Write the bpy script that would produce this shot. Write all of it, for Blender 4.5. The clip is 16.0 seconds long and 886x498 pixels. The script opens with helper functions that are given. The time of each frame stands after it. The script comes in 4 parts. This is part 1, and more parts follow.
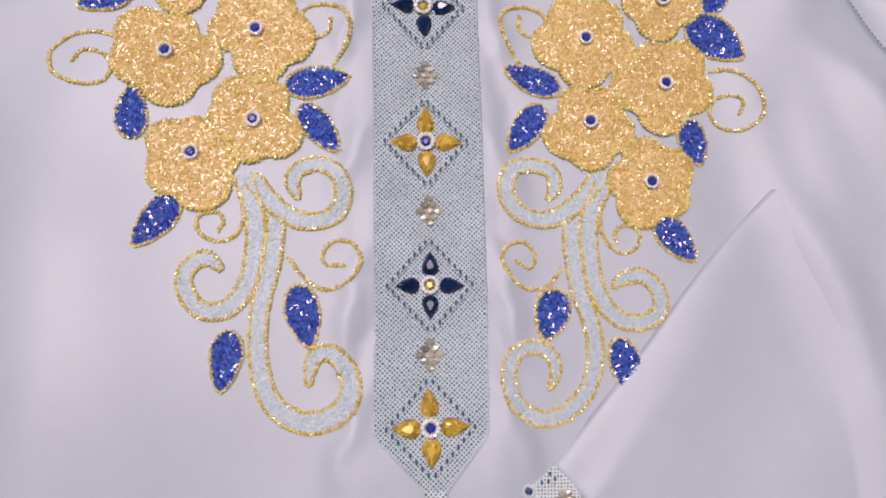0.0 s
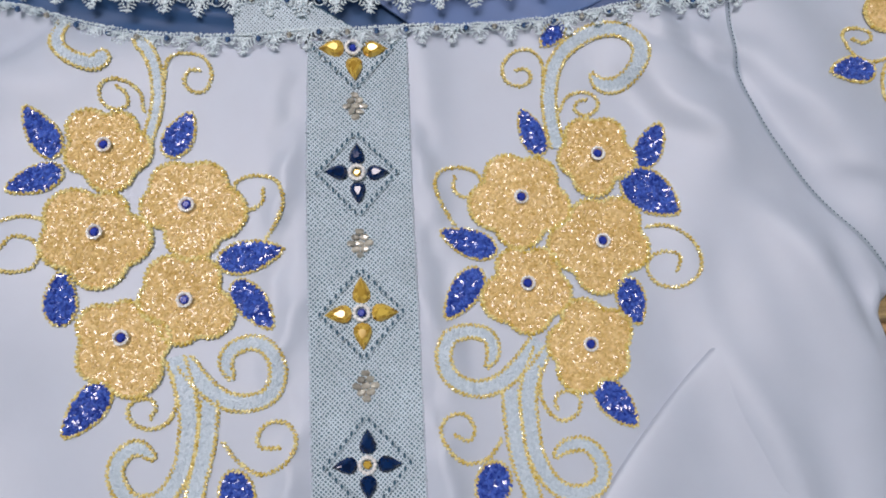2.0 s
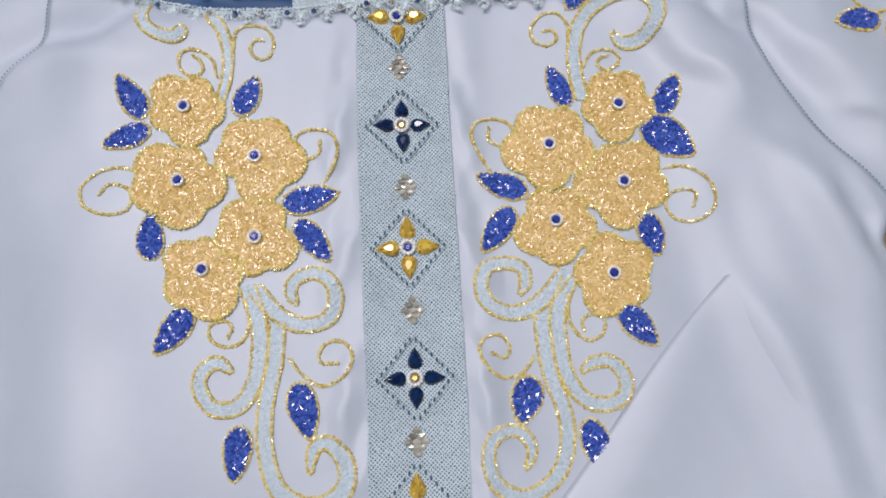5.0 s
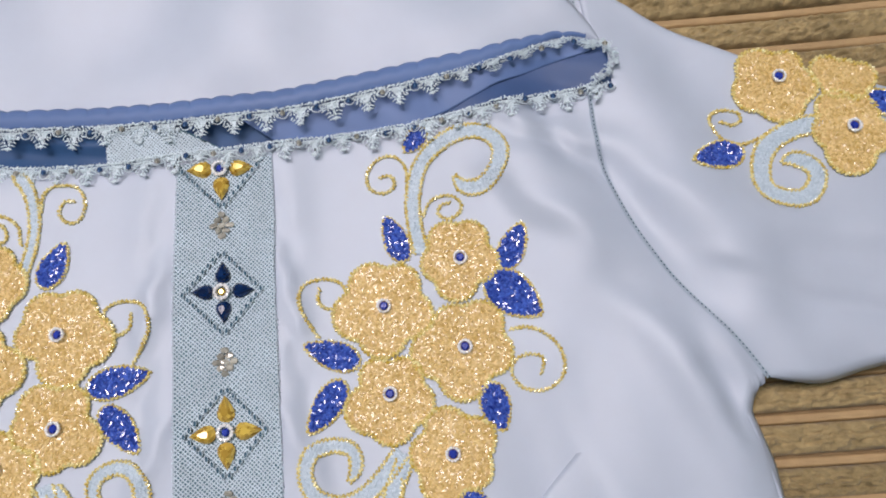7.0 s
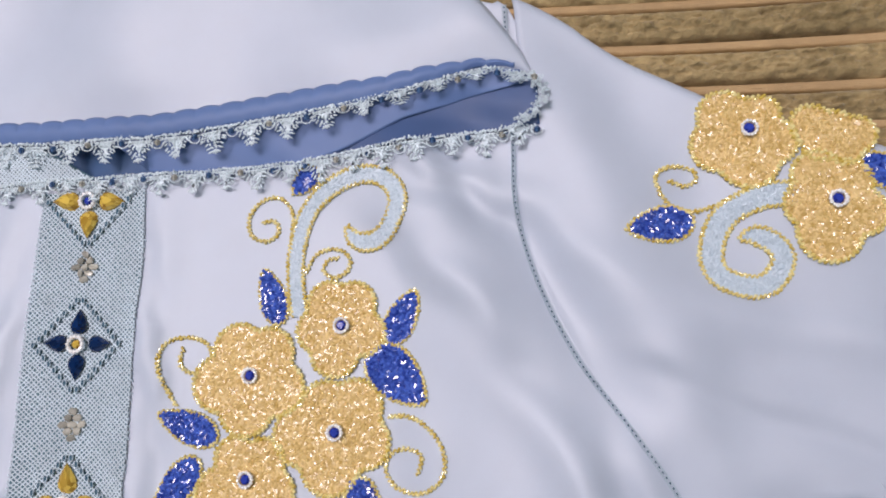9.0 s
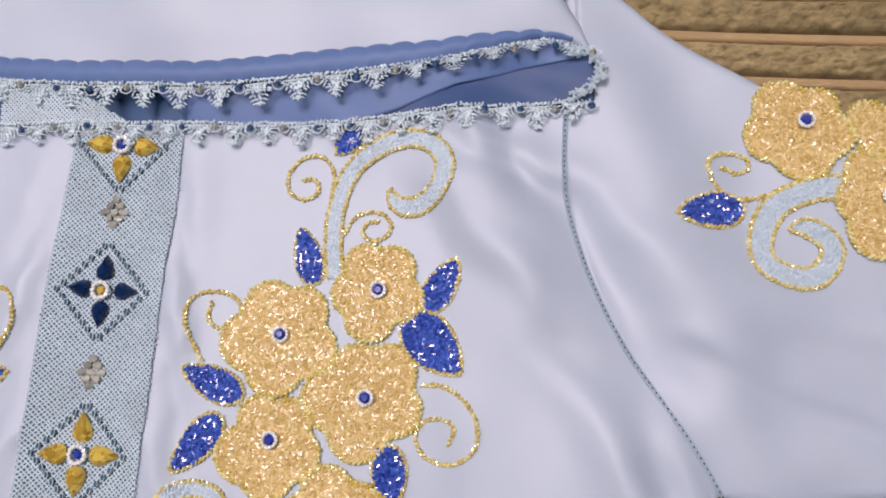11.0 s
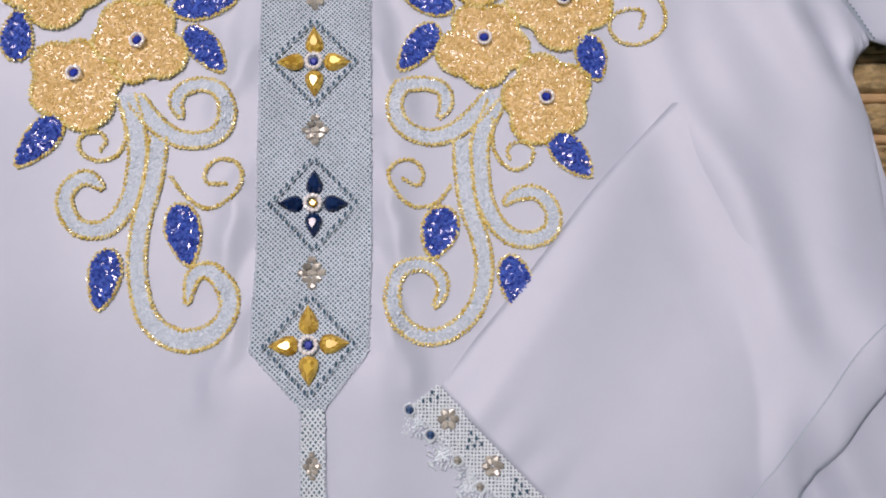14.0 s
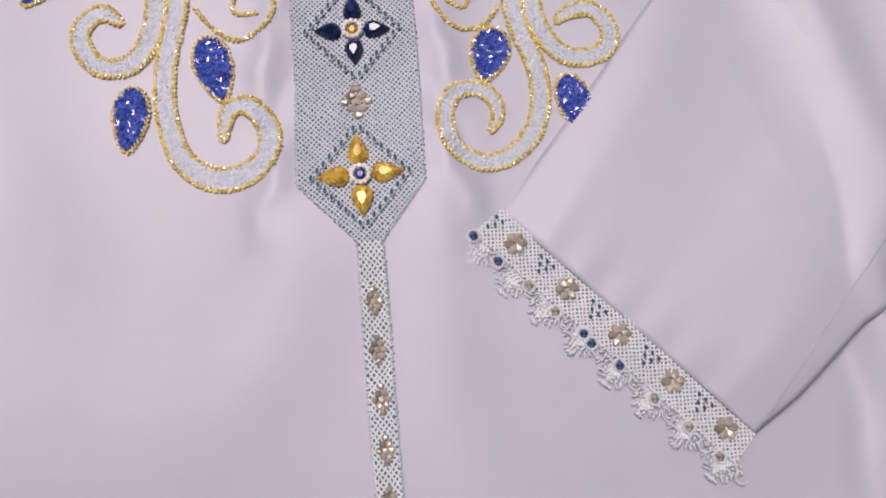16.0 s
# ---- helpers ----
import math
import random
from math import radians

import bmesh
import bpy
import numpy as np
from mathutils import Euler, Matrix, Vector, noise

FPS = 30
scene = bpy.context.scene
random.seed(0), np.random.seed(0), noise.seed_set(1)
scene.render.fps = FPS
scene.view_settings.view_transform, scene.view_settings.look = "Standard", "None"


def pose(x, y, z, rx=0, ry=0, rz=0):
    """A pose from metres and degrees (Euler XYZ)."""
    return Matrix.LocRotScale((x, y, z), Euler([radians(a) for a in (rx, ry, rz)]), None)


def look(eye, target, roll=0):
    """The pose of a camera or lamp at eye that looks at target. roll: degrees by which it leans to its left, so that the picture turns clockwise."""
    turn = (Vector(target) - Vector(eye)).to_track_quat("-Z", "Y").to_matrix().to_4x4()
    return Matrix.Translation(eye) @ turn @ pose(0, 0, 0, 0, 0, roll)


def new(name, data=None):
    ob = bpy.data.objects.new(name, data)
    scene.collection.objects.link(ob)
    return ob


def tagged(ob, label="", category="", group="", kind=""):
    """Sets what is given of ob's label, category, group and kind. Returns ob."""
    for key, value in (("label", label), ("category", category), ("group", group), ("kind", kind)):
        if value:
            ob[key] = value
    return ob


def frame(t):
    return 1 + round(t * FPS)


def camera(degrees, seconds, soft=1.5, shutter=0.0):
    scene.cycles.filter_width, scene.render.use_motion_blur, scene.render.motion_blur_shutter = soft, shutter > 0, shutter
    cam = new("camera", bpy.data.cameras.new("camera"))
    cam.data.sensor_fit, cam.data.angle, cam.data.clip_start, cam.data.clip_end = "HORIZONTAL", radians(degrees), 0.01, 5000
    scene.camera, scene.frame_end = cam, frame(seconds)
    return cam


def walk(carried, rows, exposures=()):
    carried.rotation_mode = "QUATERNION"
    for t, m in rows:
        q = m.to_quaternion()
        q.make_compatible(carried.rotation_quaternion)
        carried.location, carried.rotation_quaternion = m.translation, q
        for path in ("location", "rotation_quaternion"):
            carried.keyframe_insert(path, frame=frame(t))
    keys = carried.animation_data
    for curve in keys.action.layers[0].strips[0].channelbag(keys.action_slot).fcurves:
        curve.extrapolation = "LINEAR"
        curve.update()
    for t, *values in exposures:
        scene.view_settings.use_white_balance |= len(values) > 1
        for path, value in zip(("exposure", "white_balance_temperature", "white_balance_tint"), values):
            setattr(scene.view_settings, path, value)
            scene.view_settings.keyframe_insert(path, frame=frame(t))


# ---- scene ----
cam = camera(63.22, 16.0, soft=1.9)
# seconds; eye in metres; turn in degrees
PATH = [
    (0, -0.00412, -0.01428, 0.31650, 8.489, -1.683, -1.773),
    (0.5, -0.00022, 0.01487, 0.32514, 9.328, -0.597, -1.528),
    (1, 0.00781, 0.03633, 0.31549, 9.133, -1.267, -0.737),
    (1.5, 0.02074, 0.04835, 0.31176, 9.121, -1.607, -1.708),
    (2, 0.02418, 0.05046, 0.32550, 10.242, -1.859, -3.644),
    (2.5, 0.02299, 0.04059, 0.34677, 12.576, -0.268, -3.689),
    (3, 0.02376, 0.03128, 0.36046, 14.315, 0.044, -3.424),
    (3.5, 0.01761, 0.01010, 0.36097, 14.413, 0.493, -3.560),
    (3.7, 0.01749, 0.00296, 0.35932, 13.737, 0.726, -3.329),
    (5.8, 0.05393, 0.03939, 0.35887, 10.355, 2.519, -6.046),
    (6, 0.07289, 0.05095, 0.35707, 12.558, 1.927, -7.464),
    (6.5, 0.10947, 0.07046, 0.35010, 14.548, 1.824, -8.995),
    (7, 0.11707, 0.08002, 0.33546, 12.396, 2.995, -6.021),
    (7.5, 0.14835, 0.08998, 0.31434, 11.430, 5.675, -0.162),
    (8, 0.20521, 0.10301, 0.27617, 11.969, 6.394, 0.303),
    (8.5, 0.21966, 0.11689, 0.27080, 10.731, 6.981, -2.591),
    (9, 0.19730, 0.13158, 0.28507, 9.376, 8.085, -1.371),
    (9.5, 0.17426, 0.11786, 0.28552, 11.137, 8.360, 2.740),
    (9.7, 0.17396, 0.11694, 0.28418, 10.582, 7.404, 2.506),
    (11.8, 0.16300, 0.12064, 0.28031, 9.525, 5.130, 3.302),
    (12, 0.15263, 0.11359, 0.28023, 9.185, 4.647, 4.442),
    (12.5, 0.11845, 0.09046, 0.29565, 7.744, 3.600, 7.519),
    (13, 0.09932, 0.03105, 0.29621, 8.438, 3.485, 10.772),
    (13.5, 0.07420, -0.01434, 0.30347, 8.932, 3.119, 5.679),
    (14, 0.05877, -0.05556, 0.30286, 9.504, 1.199, -2.066),
    (14.5, 0.05319, -0.09005, 0.28662, 10.362, -0.802, -2.292),
    (15, 0.06361, -0.11279, 0.27610, 9.518, -0.606, -2.853),
    (15.5, 0.04675, -0.11594, 0.27178, 10.352, 0.243, -0.987),
    (16, 0.02164, -0.11518, 0.27260, 8.841, -0.206, -5.826),
]
# seconds, stops, white balance and tint of the camera's own picture
EXPOSURES = [(0.0, 0.02, 7100, 26), (0.5, -0.08, 6800, 21), (1.5, -0.06, 6600, 18), (2.0, -0.10, 6500, 14), (3.5, 0.0, 6500, 14), (6.0, 0.0, 6450, 13), (8.0, 0.10, 6480, 16), (9.5, 0.08, 6480, 18), (12.0, 0.05, 6750, 21), (13.5, -0.03, 6850, 22), (14.5, 0.04, 6800, 24), (15.0, 0.05, 6950, 26), (16.0, 0.04, 7300, 30)]
walk(cam, [(t, pose(x, y, z, rx, ry, rz)) for t, x, y, z, rx, ry, rz in PATH], EXPOSURES)

# ---- light: a closed, unseen room with one ceiling lamp ----
world = bpy.data.worlds.new("room_air")
world.use_nodes = True
world.node_tree.nodes["Background"].inputs[0].default_value = (0.8, 0.9, 1.0, 1)
world.node_tree.nodes["Background"].inputs[1].default_value = 0.2
scene.world = world
lamp_data = bpy.data.lights.new("ceiling_lamp_light", "AREA")
lamp_data.shape, lamp_data.size, lamp_data.energy, lamp_data.color = "DISK", 0.95, 37.5, (1.0, 0.893, 0.924)
lamp = new("ceiling_lamp_light", lamp_data)
lamp.matrix_world = look((-0.28, 0.50, 2.02), (0.05, 0.05, 0.0))

# ---- materials ----
def mat(name, color, rough=0.6, metal=0.0, vary=0.08, scale=120.0, bump=0.0, bump_scale=900.0, spec=0.5, island=0.0, sheen=0.0, coat=0.0, tint=None, objvary=0.0, coat_rough=0.05, facet_glint=0.0):
    """A surface with colour variation at two scales, fine relief and a little change of gloss."""
    m = bpy.data.materials.new(name)
    m.use_nodes = True
    nt = m.node_tree
    b = nt.nodes["Principled BSDF"]
    b.inputs["Metallic"].default_value = metal
    b.inputs["Specular IOR Level"].default_value = spec
    b.inputs["Sheen Weight"].default_value = sheen
    b.inputs["Coat Weight"].default_value = coat
    b.inputs["Coat Roughness"].default_value = coat_rough
    co = nt.nodes.new("ShaderNodeTexCoord")
    n1 = nt.nodes.new("ShaderNodeTexNoise")
    n1.inputs["Scale"].default_value, n1.inputs["Detail"].default_value = scale, 3.0
    n2 = nt.nodes.new("ShaderNodeTexNoise")
    n2.inputs["Scale"].default_value, n2.inputs["Detail"].default_value = scale / 9.0, 2.0
    for n in (n1, n2):
        nt.links.new(co.outputs["Object"], n.inputs["Vector"])
    add = nt.nodes.new("ShaderNodeMath")
    add.operation = "ADD"
    nt.links.new(n1.outputs["Fac"], add.inputs[0])
    nt.links.new(n2.outputs["Fac"], add.inputs[1])
    last = add
    if island or objvary:
        geo = nt.nodes.new("ShaderNodeNewGeometry") if island else nt.nodes.new("ShaderNodeObjectInfo")
        ma = nt.nodes.new("ShaderNodeMath")
        ma.operation = "MULTIPLY_ADD"
        nt.links.new(geo.outputs["Random Per Island" if island else "Random"], ma.inputs[0])
        ma.inputs[1].default_value = island or objvary
        nt.links.new(add.outputs[0], ma.inputs[2])
        last = ma
    # paints bright and dark reflections: a random tone for each face direction
    if facet_glint:
        geo = nt.nodes.new("ShaderNodeNewGeometry")
        snap = nt.nodes.new("ShaderNodeVectorMath")
        snap.operation = "SNAP"
        snap.inputs[1].default_value = (0.04, 0.04, 0.04)
        nt.links.new(geo.outputs["True Normal"], snap.inputs[0])
        wn = nt.nodes.new("ShaderNodeTexWhiteNoise")
        nt.links.new(snap.outputs[0], wn.inputs["Vector"])
        ma = nt.nodes.new("ShaderNodeMath")
        ma.operation = "MULTIPLY_ADD"
        nt.links.new(wn.outputs["Value"], ma.inputs[0])
        ma.inputs[1].default_value = facet_glint
        nt.links.new(last.outputs[0], ma.inputs[2])
        last = ma
    ramp = nt.nodes.new("ShaderNodeMapRange")
    ramp.inputs["From Min"].default_value, ramp.inputs["From Max"].default_value = 0.6, 1.4 + (island or objvary) + facet_glint
    nt.links.new(last.outputs[0], ramp.inputs["Value"])
    mix = nt.nodes.new("ShaderNodeMix")
    mix.data_type = "RGBA"
    lo = tuple(c * (1 - vary) for c in color)
    hi = tint or tuple(min(1.0, c * (1 + vary)) for c in color)
    mix.inputs["A"].default_value, mix.inputs["B"].default_value = (*lo, 1), (*hi, 1)
    nt.links.new(ramp.outputs[0], mix.inputs["Factor"])
    nt.links.new(mix.outputs["Result"], b.inputs["Base Color"])
    rr = nt.nodes.new("ShaderNodeMapRange")
    rr.inputs["To Min"].default_value, rr.inputs["To Max"].default_value = max(0.02, rough - 0.06), min(1.0, rough + 0.06)
    nt.links.new(n1.outputs["Fac"], rr.inputs["Value"])
    nt.links.new(rr.outputs[0], b.inputs["Roughness"])
    if bump:
        n3 = nt.nodes.new("ShaderNodeTexNoise")
        n3.inputs["Scale"].default_value, n3.inputs["Detail"].default_value = bump_scale, 2.0
        nt.links.new(co.outputs["Object"], n3.inputs["Vector"])
        bp = nt.nodes.new("ShaderNodeBump")
        bp.inputs["Strength"].default_value, bp.inputs["Distance"].default_value = bump, 0.0006
        nt.links.new(n3.outputs["Fac"], bp.inputs["Height"])
        nt.links.new(bp.outputs[0], b.inputs["Normal"])
    return m

SATIN = mat("pale_blue_satin", (0.49, 0.55, 0.65), 0.56, vary=0.035, scale=60, bump=0.10, bump_scale=2200, spec=1.0, coat=0.08, coat_rough=0.5)
NET = mat("pale_blue_net_thread", (0.60, 0.71, 0.78), 0.65, vary=0.16, scale=700, bump=0.3, bump_scale=4000)
# backings of net and cuff, coloured dark for the shade in the mesh holes
NET_BACK = mat("shaded_net_backing", (0.075, 0.165, 0.215), 0.8, vary=0.15, scale=300)
CUFF_BACK = mat("shaded_cuff_backing", (0.17, 0.23, 0.29), 0.8, vary=0.15, scale=300)
EYELET = mat("eyelet_shade", (0.035, 0.10, 0.15), 0.8, vary=0.2, scale=300)
LACE = mat("crochet_thread", (0.72, 0.82, 0.86), 0.6, vary=0.12, scale=500, bump=0.3, bump_scale=3000)
LINING = mat("periwinkle_lining", (0.105, 0.18, 0.38), 0.55, vary=0.10, scale=40, bump=0.1, bump_scale=2500, sheen=0.1)
# the lining deep in the neck opening: its shade is put into the colour
LINING_SHADE = mat("lining_in_deep_shade", (0.022, 0.078, 0.20), 0.6, vary=0.12, scale=40, bump=0.1, bump_scale=2500)
# same lining at the neck corner, darkened in colour for the weaker shade there
LINING_HALF_SHADE = mat("lining_in_half_shade", (0.044, 0.090, 0.222), 0.55, vary=0.12, scale=40, bump=0.1, bump_scale=2500)
GOLD_CHIP = mat("golden_bugle_beads", (0.61, 0.39, 0.092), 0.27, vary=0.12, scale=200, island=2.0, tint=(0.94, 0.71, 0.335), spec=0.9)
GOLD_FELT = mat("golden_felt", (0.90, 0.65, 0.25), 0.5, vary=0.15, scale=600)
GOLD_BEAD = mat("gold_beads", (0.78, 0.51, 0.012), 0.13, metal=0.05, vary=0.26, scale=300, island=2.0, tint=(1.0, 0.92, 0.48), spec=1.0)
BLUE_CHIP = mat("blue_glass_chips", (0.006, 0.022, 0.30), 0.14, metal=0.0, vary=0.3, scale=200, island=2.0, tint=(0.085, 0.18, 0.70), spec=1.0)
BLUE_FELT = mat("blue_felt", (0.015, 0.06, 0.42), 0.6, vary=0.15, scale=600)
PALE_CHIP = mat("pale_blue_bugle_beads", (0.44, 0.55, 0.63), 0.42, metal=0.0, vary=0.05, scale=300, island=2.0, tint=(0.60, 0.70, 0.78), spec=0.6)
PALE_FELT = mat("pale_blue_felt", (0.45, 0.56, 0.64), 0.6, vary=0.05, scale=500)
SAPPHIRE = mat("dark_blue_foiled_glass", (0.001, 0.004, 0.022), 0.05, metal=0.0, vary=0.3, scale=120, spec=0.5, tint=(0.004, 0.03, 0.13), facet_glint=2.0)
AMBER = mat("amber_foiled_glass", (0.36, 0.15, 0.003), 0.06, metal=0.15, vary=0.3, scale=120, spec=0.7, tint=(1.0, 0.72, 0.13), facet_glint=2.0)
GREY_CRYSTAL = mat("grey_crystal", (0.20, 0.20, 0.17), 0.08, metal=0.3, vary=0.3, scale=120, tint=(0.78, 0.76, 0.66), facet_glint=2.0)
STEEL_BLUE = mat("steel_blue_rhinestone", (0.006, 0.025, 0.09), 0.08, metal=0.1, vary=0.3, scale=120, tint=(0.10, 0.20, 0.40), spec=0.8, facet_glint=2.0)
STITCH = mat("blue_grey_stitching", (0.45, 0.55, 0.61), 0.7, vary=0.15, scale=700)
CRYSTAL = mat("clear_crystal", (0.97, 0.96, 0.94), 0.10, vary=0.03, scale=300, island=0.8, tint=(1.0, 1.0, 0.98), spec=1.0)
ROYAL = mat("royal_blue_rhinestone", (0.006, 0.012, 0.16), 0.10, vary=0.3, scale=120, spec=0.16, tint=(0.05, 0.09, 0.55), facet_glint=2.0)
SILVER = mat("silver_crystal_petals", (0.14, 0.14, 0.115), 0.24, metal=0.15, vary=0.35, scale=500, island=1.4, tint=(0.62, 0.60, 0.51), spec=0.7)
PILE = mat("olive_brown_pile", (0.17, 0.120, 0.036), 0.95, vary=0.45, scale=170, bump=1.0, bump_scale=600, tint=(0.58, 0.445, 0.22), sheen=0.2, objvary=0.15)
GROOVE = mat("tan_groove_cloth", (0.45, 0.305, 0.15), 0.8, vary=0.25, scale=110, bump=0.5, bump_scale=1300, objvary=0.25)
# walls and ceiling are out of view; teal chosen to cool the fill light
PLASTER = mat("teal_bounce_plaster", (0.46, 0.61, 0.63), 0.85, vary=0.03, scale=6)
BOARDS = mat("dull_floor", (0.30, 0.24, 0.18), 0.6, vary=0.15, scale=8)
LAMP_GLASS = bpy.data.materials.new("lamp_glass")
LAMP_GLASS.use_nodes = True
LAMP_GLASS.node_tree.nodes["Principled BSDF"].inputs["Emission Color"].default_value = (1, 0.97, 0.95, 1)
LAMP_GLASS.node_tree.nodes["Principled BSDF"].inputs["Emission Strength"].default_value = 6.0

# ---- helpers of this scene ----
def mesh_object(name, verts, faces, material, parent=None, label="", smooth=False, kind=""):
    me = bpy.data.meshes.new(name)
    me.from_pydata([tuple(v) for v in verts], [], [tuple(f) for f in faces])
    me.materials.append(material)
    if smooth:
        me.polygons.foreach_set("use_smooth", [True] * len(me.polygons))
    me.update()
    ob = new(name, me)
    if parent:
        ob.parent = parent
        ob.matrix_parent_inverse = Matrix.Translation(-parent.location) if parent.type == "EMPTY" else Matrix()
    if label:
        ob["label"] = label
    if kind:
        ob["kind"] = kind
    return ob


def part(name, bm, material, parent, label=""):
    me = bpy.data.meshes.new(name)
    bm.to_mesh(me)
    bm.free()
    me.materials.append(material)
    ob = new(name, me)
    ob.parent = parent
    ob.matrix_parent_inverse = Matrix.Translation(-parent.location) if parent.type == "EMPTY" else Matrix()
    if label:
        ob["label"] = label
    return ob


def spline(points, step=0.001):
    """Evenly spaced points along a smooth curve through the given ones (2D)."""
    p = np.array(points, float)
    p = np.vstack([2 * p[0] - p[1], p, 2 * p[-1] - p[-2]])
    out = []
    for i in range(1, len(p) - 2):
        a, b, c, d = p[i - 1], p[i], p[i + 1], p[i + 2]
        for t in np.linspace(0, 1, 12, endpoint=False):
            out.append(0.5 * (2 * b + (c - a) * t + (2 * a - 5 * b + 4 * c - d) * t * t + (3 * b - a - 3 * c + d) * t ** 3))
    out.append(p[-2])
    return resample(np.array(out), step)


def resample(q, step, closed=False):
    if closed:
        q = np.vstack([q, q[:1]])
    s = np.concatenate([[0], np.cumsum(np.hypot(*np.diff(q, axis=0).T))])
    n = max(2, int(round(s[-1] / step)) + (0 if closed else 1))
    at = np.linspace(0, s[-1], n, endpoint=not closed)
    return np.stack([np.interp(at, s, q[:, 0]), np.interp(at, s, q[:, 1])], 1)


def normals2(q, closed=False):
    d = np.roll(q, -1, 0) - np.roll(q, 1, 0) if closed else np.gradient(q, axis=0)
    d = d / (np.hypot(d[:, 0], d[:, 1])[:, None] + 1e-12)
    return d, np.stack([-d[:, 1], d[:, 0]], 1)


def curve_y(points):
    xs, ys = zip(*sorted(points))
    return lambda x: np.interp(x, xs, ys)


# the soft relief of the laid-out cloth: broad swells, then folds (from, to, height, half width)
SWELLS = [(-0.12, -0.13, 0.0029), (-0.12, -0.02, 0.0049), (-0.12, 0.08, 0.0079), (-0.12, 0.18, 0.005), (0, -0.13, 0.0037), (0, -0.02, -0.001),
          (0, 0.08, -0.0028), (0, 0.18, -0.0017), (0.11, -0.13, 0.0018), (0.11, 0.08, 0.0014), (0.11, 0.18, -0.005), (0.24, 0.08, 0.0027)]
FOLDS = [((-0.030, 0.19), (-0.030, -0.05), 0.0020, 0.006), ((0.031, 0.20), (0.030, -0.05), 0.0022, 0.006),
         ((0.150, 0.212), (0.205, 0.105), 0.0045, 0.009), ((0.178, 0.205), (0.222, 0.125), -0.0030, 0.008),
         ((0.165, 0.13), (0.200, -0.06), 0.0050, 0.012), ((0.215, 0.08), (0.232, -0.10), 0.0050, 0.010), ((0.150, 0.06), (0.170, -0.10), -0.0035, 0.012),
         ((-0.160, 0.10), (-0.175, -0.12), 0.0065, 0.016), ((-0.140, 0.03), (-0.120, -0.16), -0.0035, 0.014), ((-0.150, 0.19), (-0.185, 0.14), 0.0050, 0.012), ((-0.215, 0.205), (-0.115, 0.221), -0.0050, 0.010), ((-0.215, 0.187), (-0.12, 0.203), 0.0030, 0.008),
         ((-0.215, 0.05), (-0.230, -0.15), -0.0060, 0.018), ((-0.02, -0.07), (-0.09, -0.15), 0.0030, 0.014), ((0.02, -0.07), (0.03, -0.20), 0.0026, 0.010),
         ((0.24, 0.15), (0.33, 0.11), 0.0032, 0.012), ((0.205, 0.235), (0.235, 0.150), 0.0050, 0.012), ((0.25, 0.10), (0.30, 0.085), 0.0030, 0.008),
         ((0.262, 0.145), (0.30, 0.125), -0.0020, 0.009), ((0.12, 0.215), (0.17, 0.19), 0.0030, 0.007), ((0.222, 0.255), (0.25, 0.205), -0.0030, 0.010),
         ((-0.075, -0.06), (-0.10, -0.20), -0.0025, 0.014), ((0.2100, -0.1050), (0.2165, -0.19), 0.0050, 0.007),
         ((0.178, 0.213), (0.212, 0.178), 0.0024, 0.0045), ((0.168, 0.208), (0.205, 0.160), -0.0022, 0.005), ((0.2243, 0.079), (0.238, 0.044), -0.0030, 0.0035), ((0.231, 0.088), (0.242, 0.044), 0.0026, 0.0035),
         ((0.270, 0.150), (0.345, 0.128), 0.0026, 0.005),
         ((0.146, 0.2195), (0.176, 0.2035), 0.0030, 0.0032), ((0.142, 0.2130), (0.170, 0.1985), -0.0014, 0.003), ((0.140, 0.187), (0.176, 0.154), 0.0028, 0.0045), ((0.136, 0.181), (0.170, 0.146), -0.0012, 0.005),
         ((0.242, 0.132), (0.316, 0.102), 0.0012, 0.0034), ((0.241, 0.1275), (0.316, 0.097), -0.0012, 0.0026), ((-0.198, 0.197), (-0.136, 0.211), 0.0050, 0.006), ((-0.200, 0.213), (-0.140, 0.224), -0.0040, 0.006),
         ((0.186, -0.105), (0.196, -0.175), 0.0045, 0.006), ((0.200, -0.108), (0.211, -0.175), -0.0050, 0.005), ((0.176, -0.126), (0.174, -0.170), -0.0024, 0.004),
         ((0.153, 0.088), (0.192, -0.030), 0.0028, 0.006), ((0.166, 0.086), (0.207, -0.030), -0.0030, 0.008), ((0.178, 0.138), (0.229, 0.058), 0.0026, 0.0055), ((0.190, 0.134), (0.238, 0.062), -0.0026, 0.006)]
# small puckers beside the net band
FOLDS += [((side * (0.0285 + 0.002 * (k % 3)), y), (side * (0.0335 + 0.002 * ((k * 5) % 4)), y - 0.022), 0.0019 * (1 if k % 2 else -0.7), 0.0026) for side in (-1, 1) for k, y in enumerate((0.185, 0.150, 0.118, 0.083, 0.050, 0.022, -0.008, -0.034))]


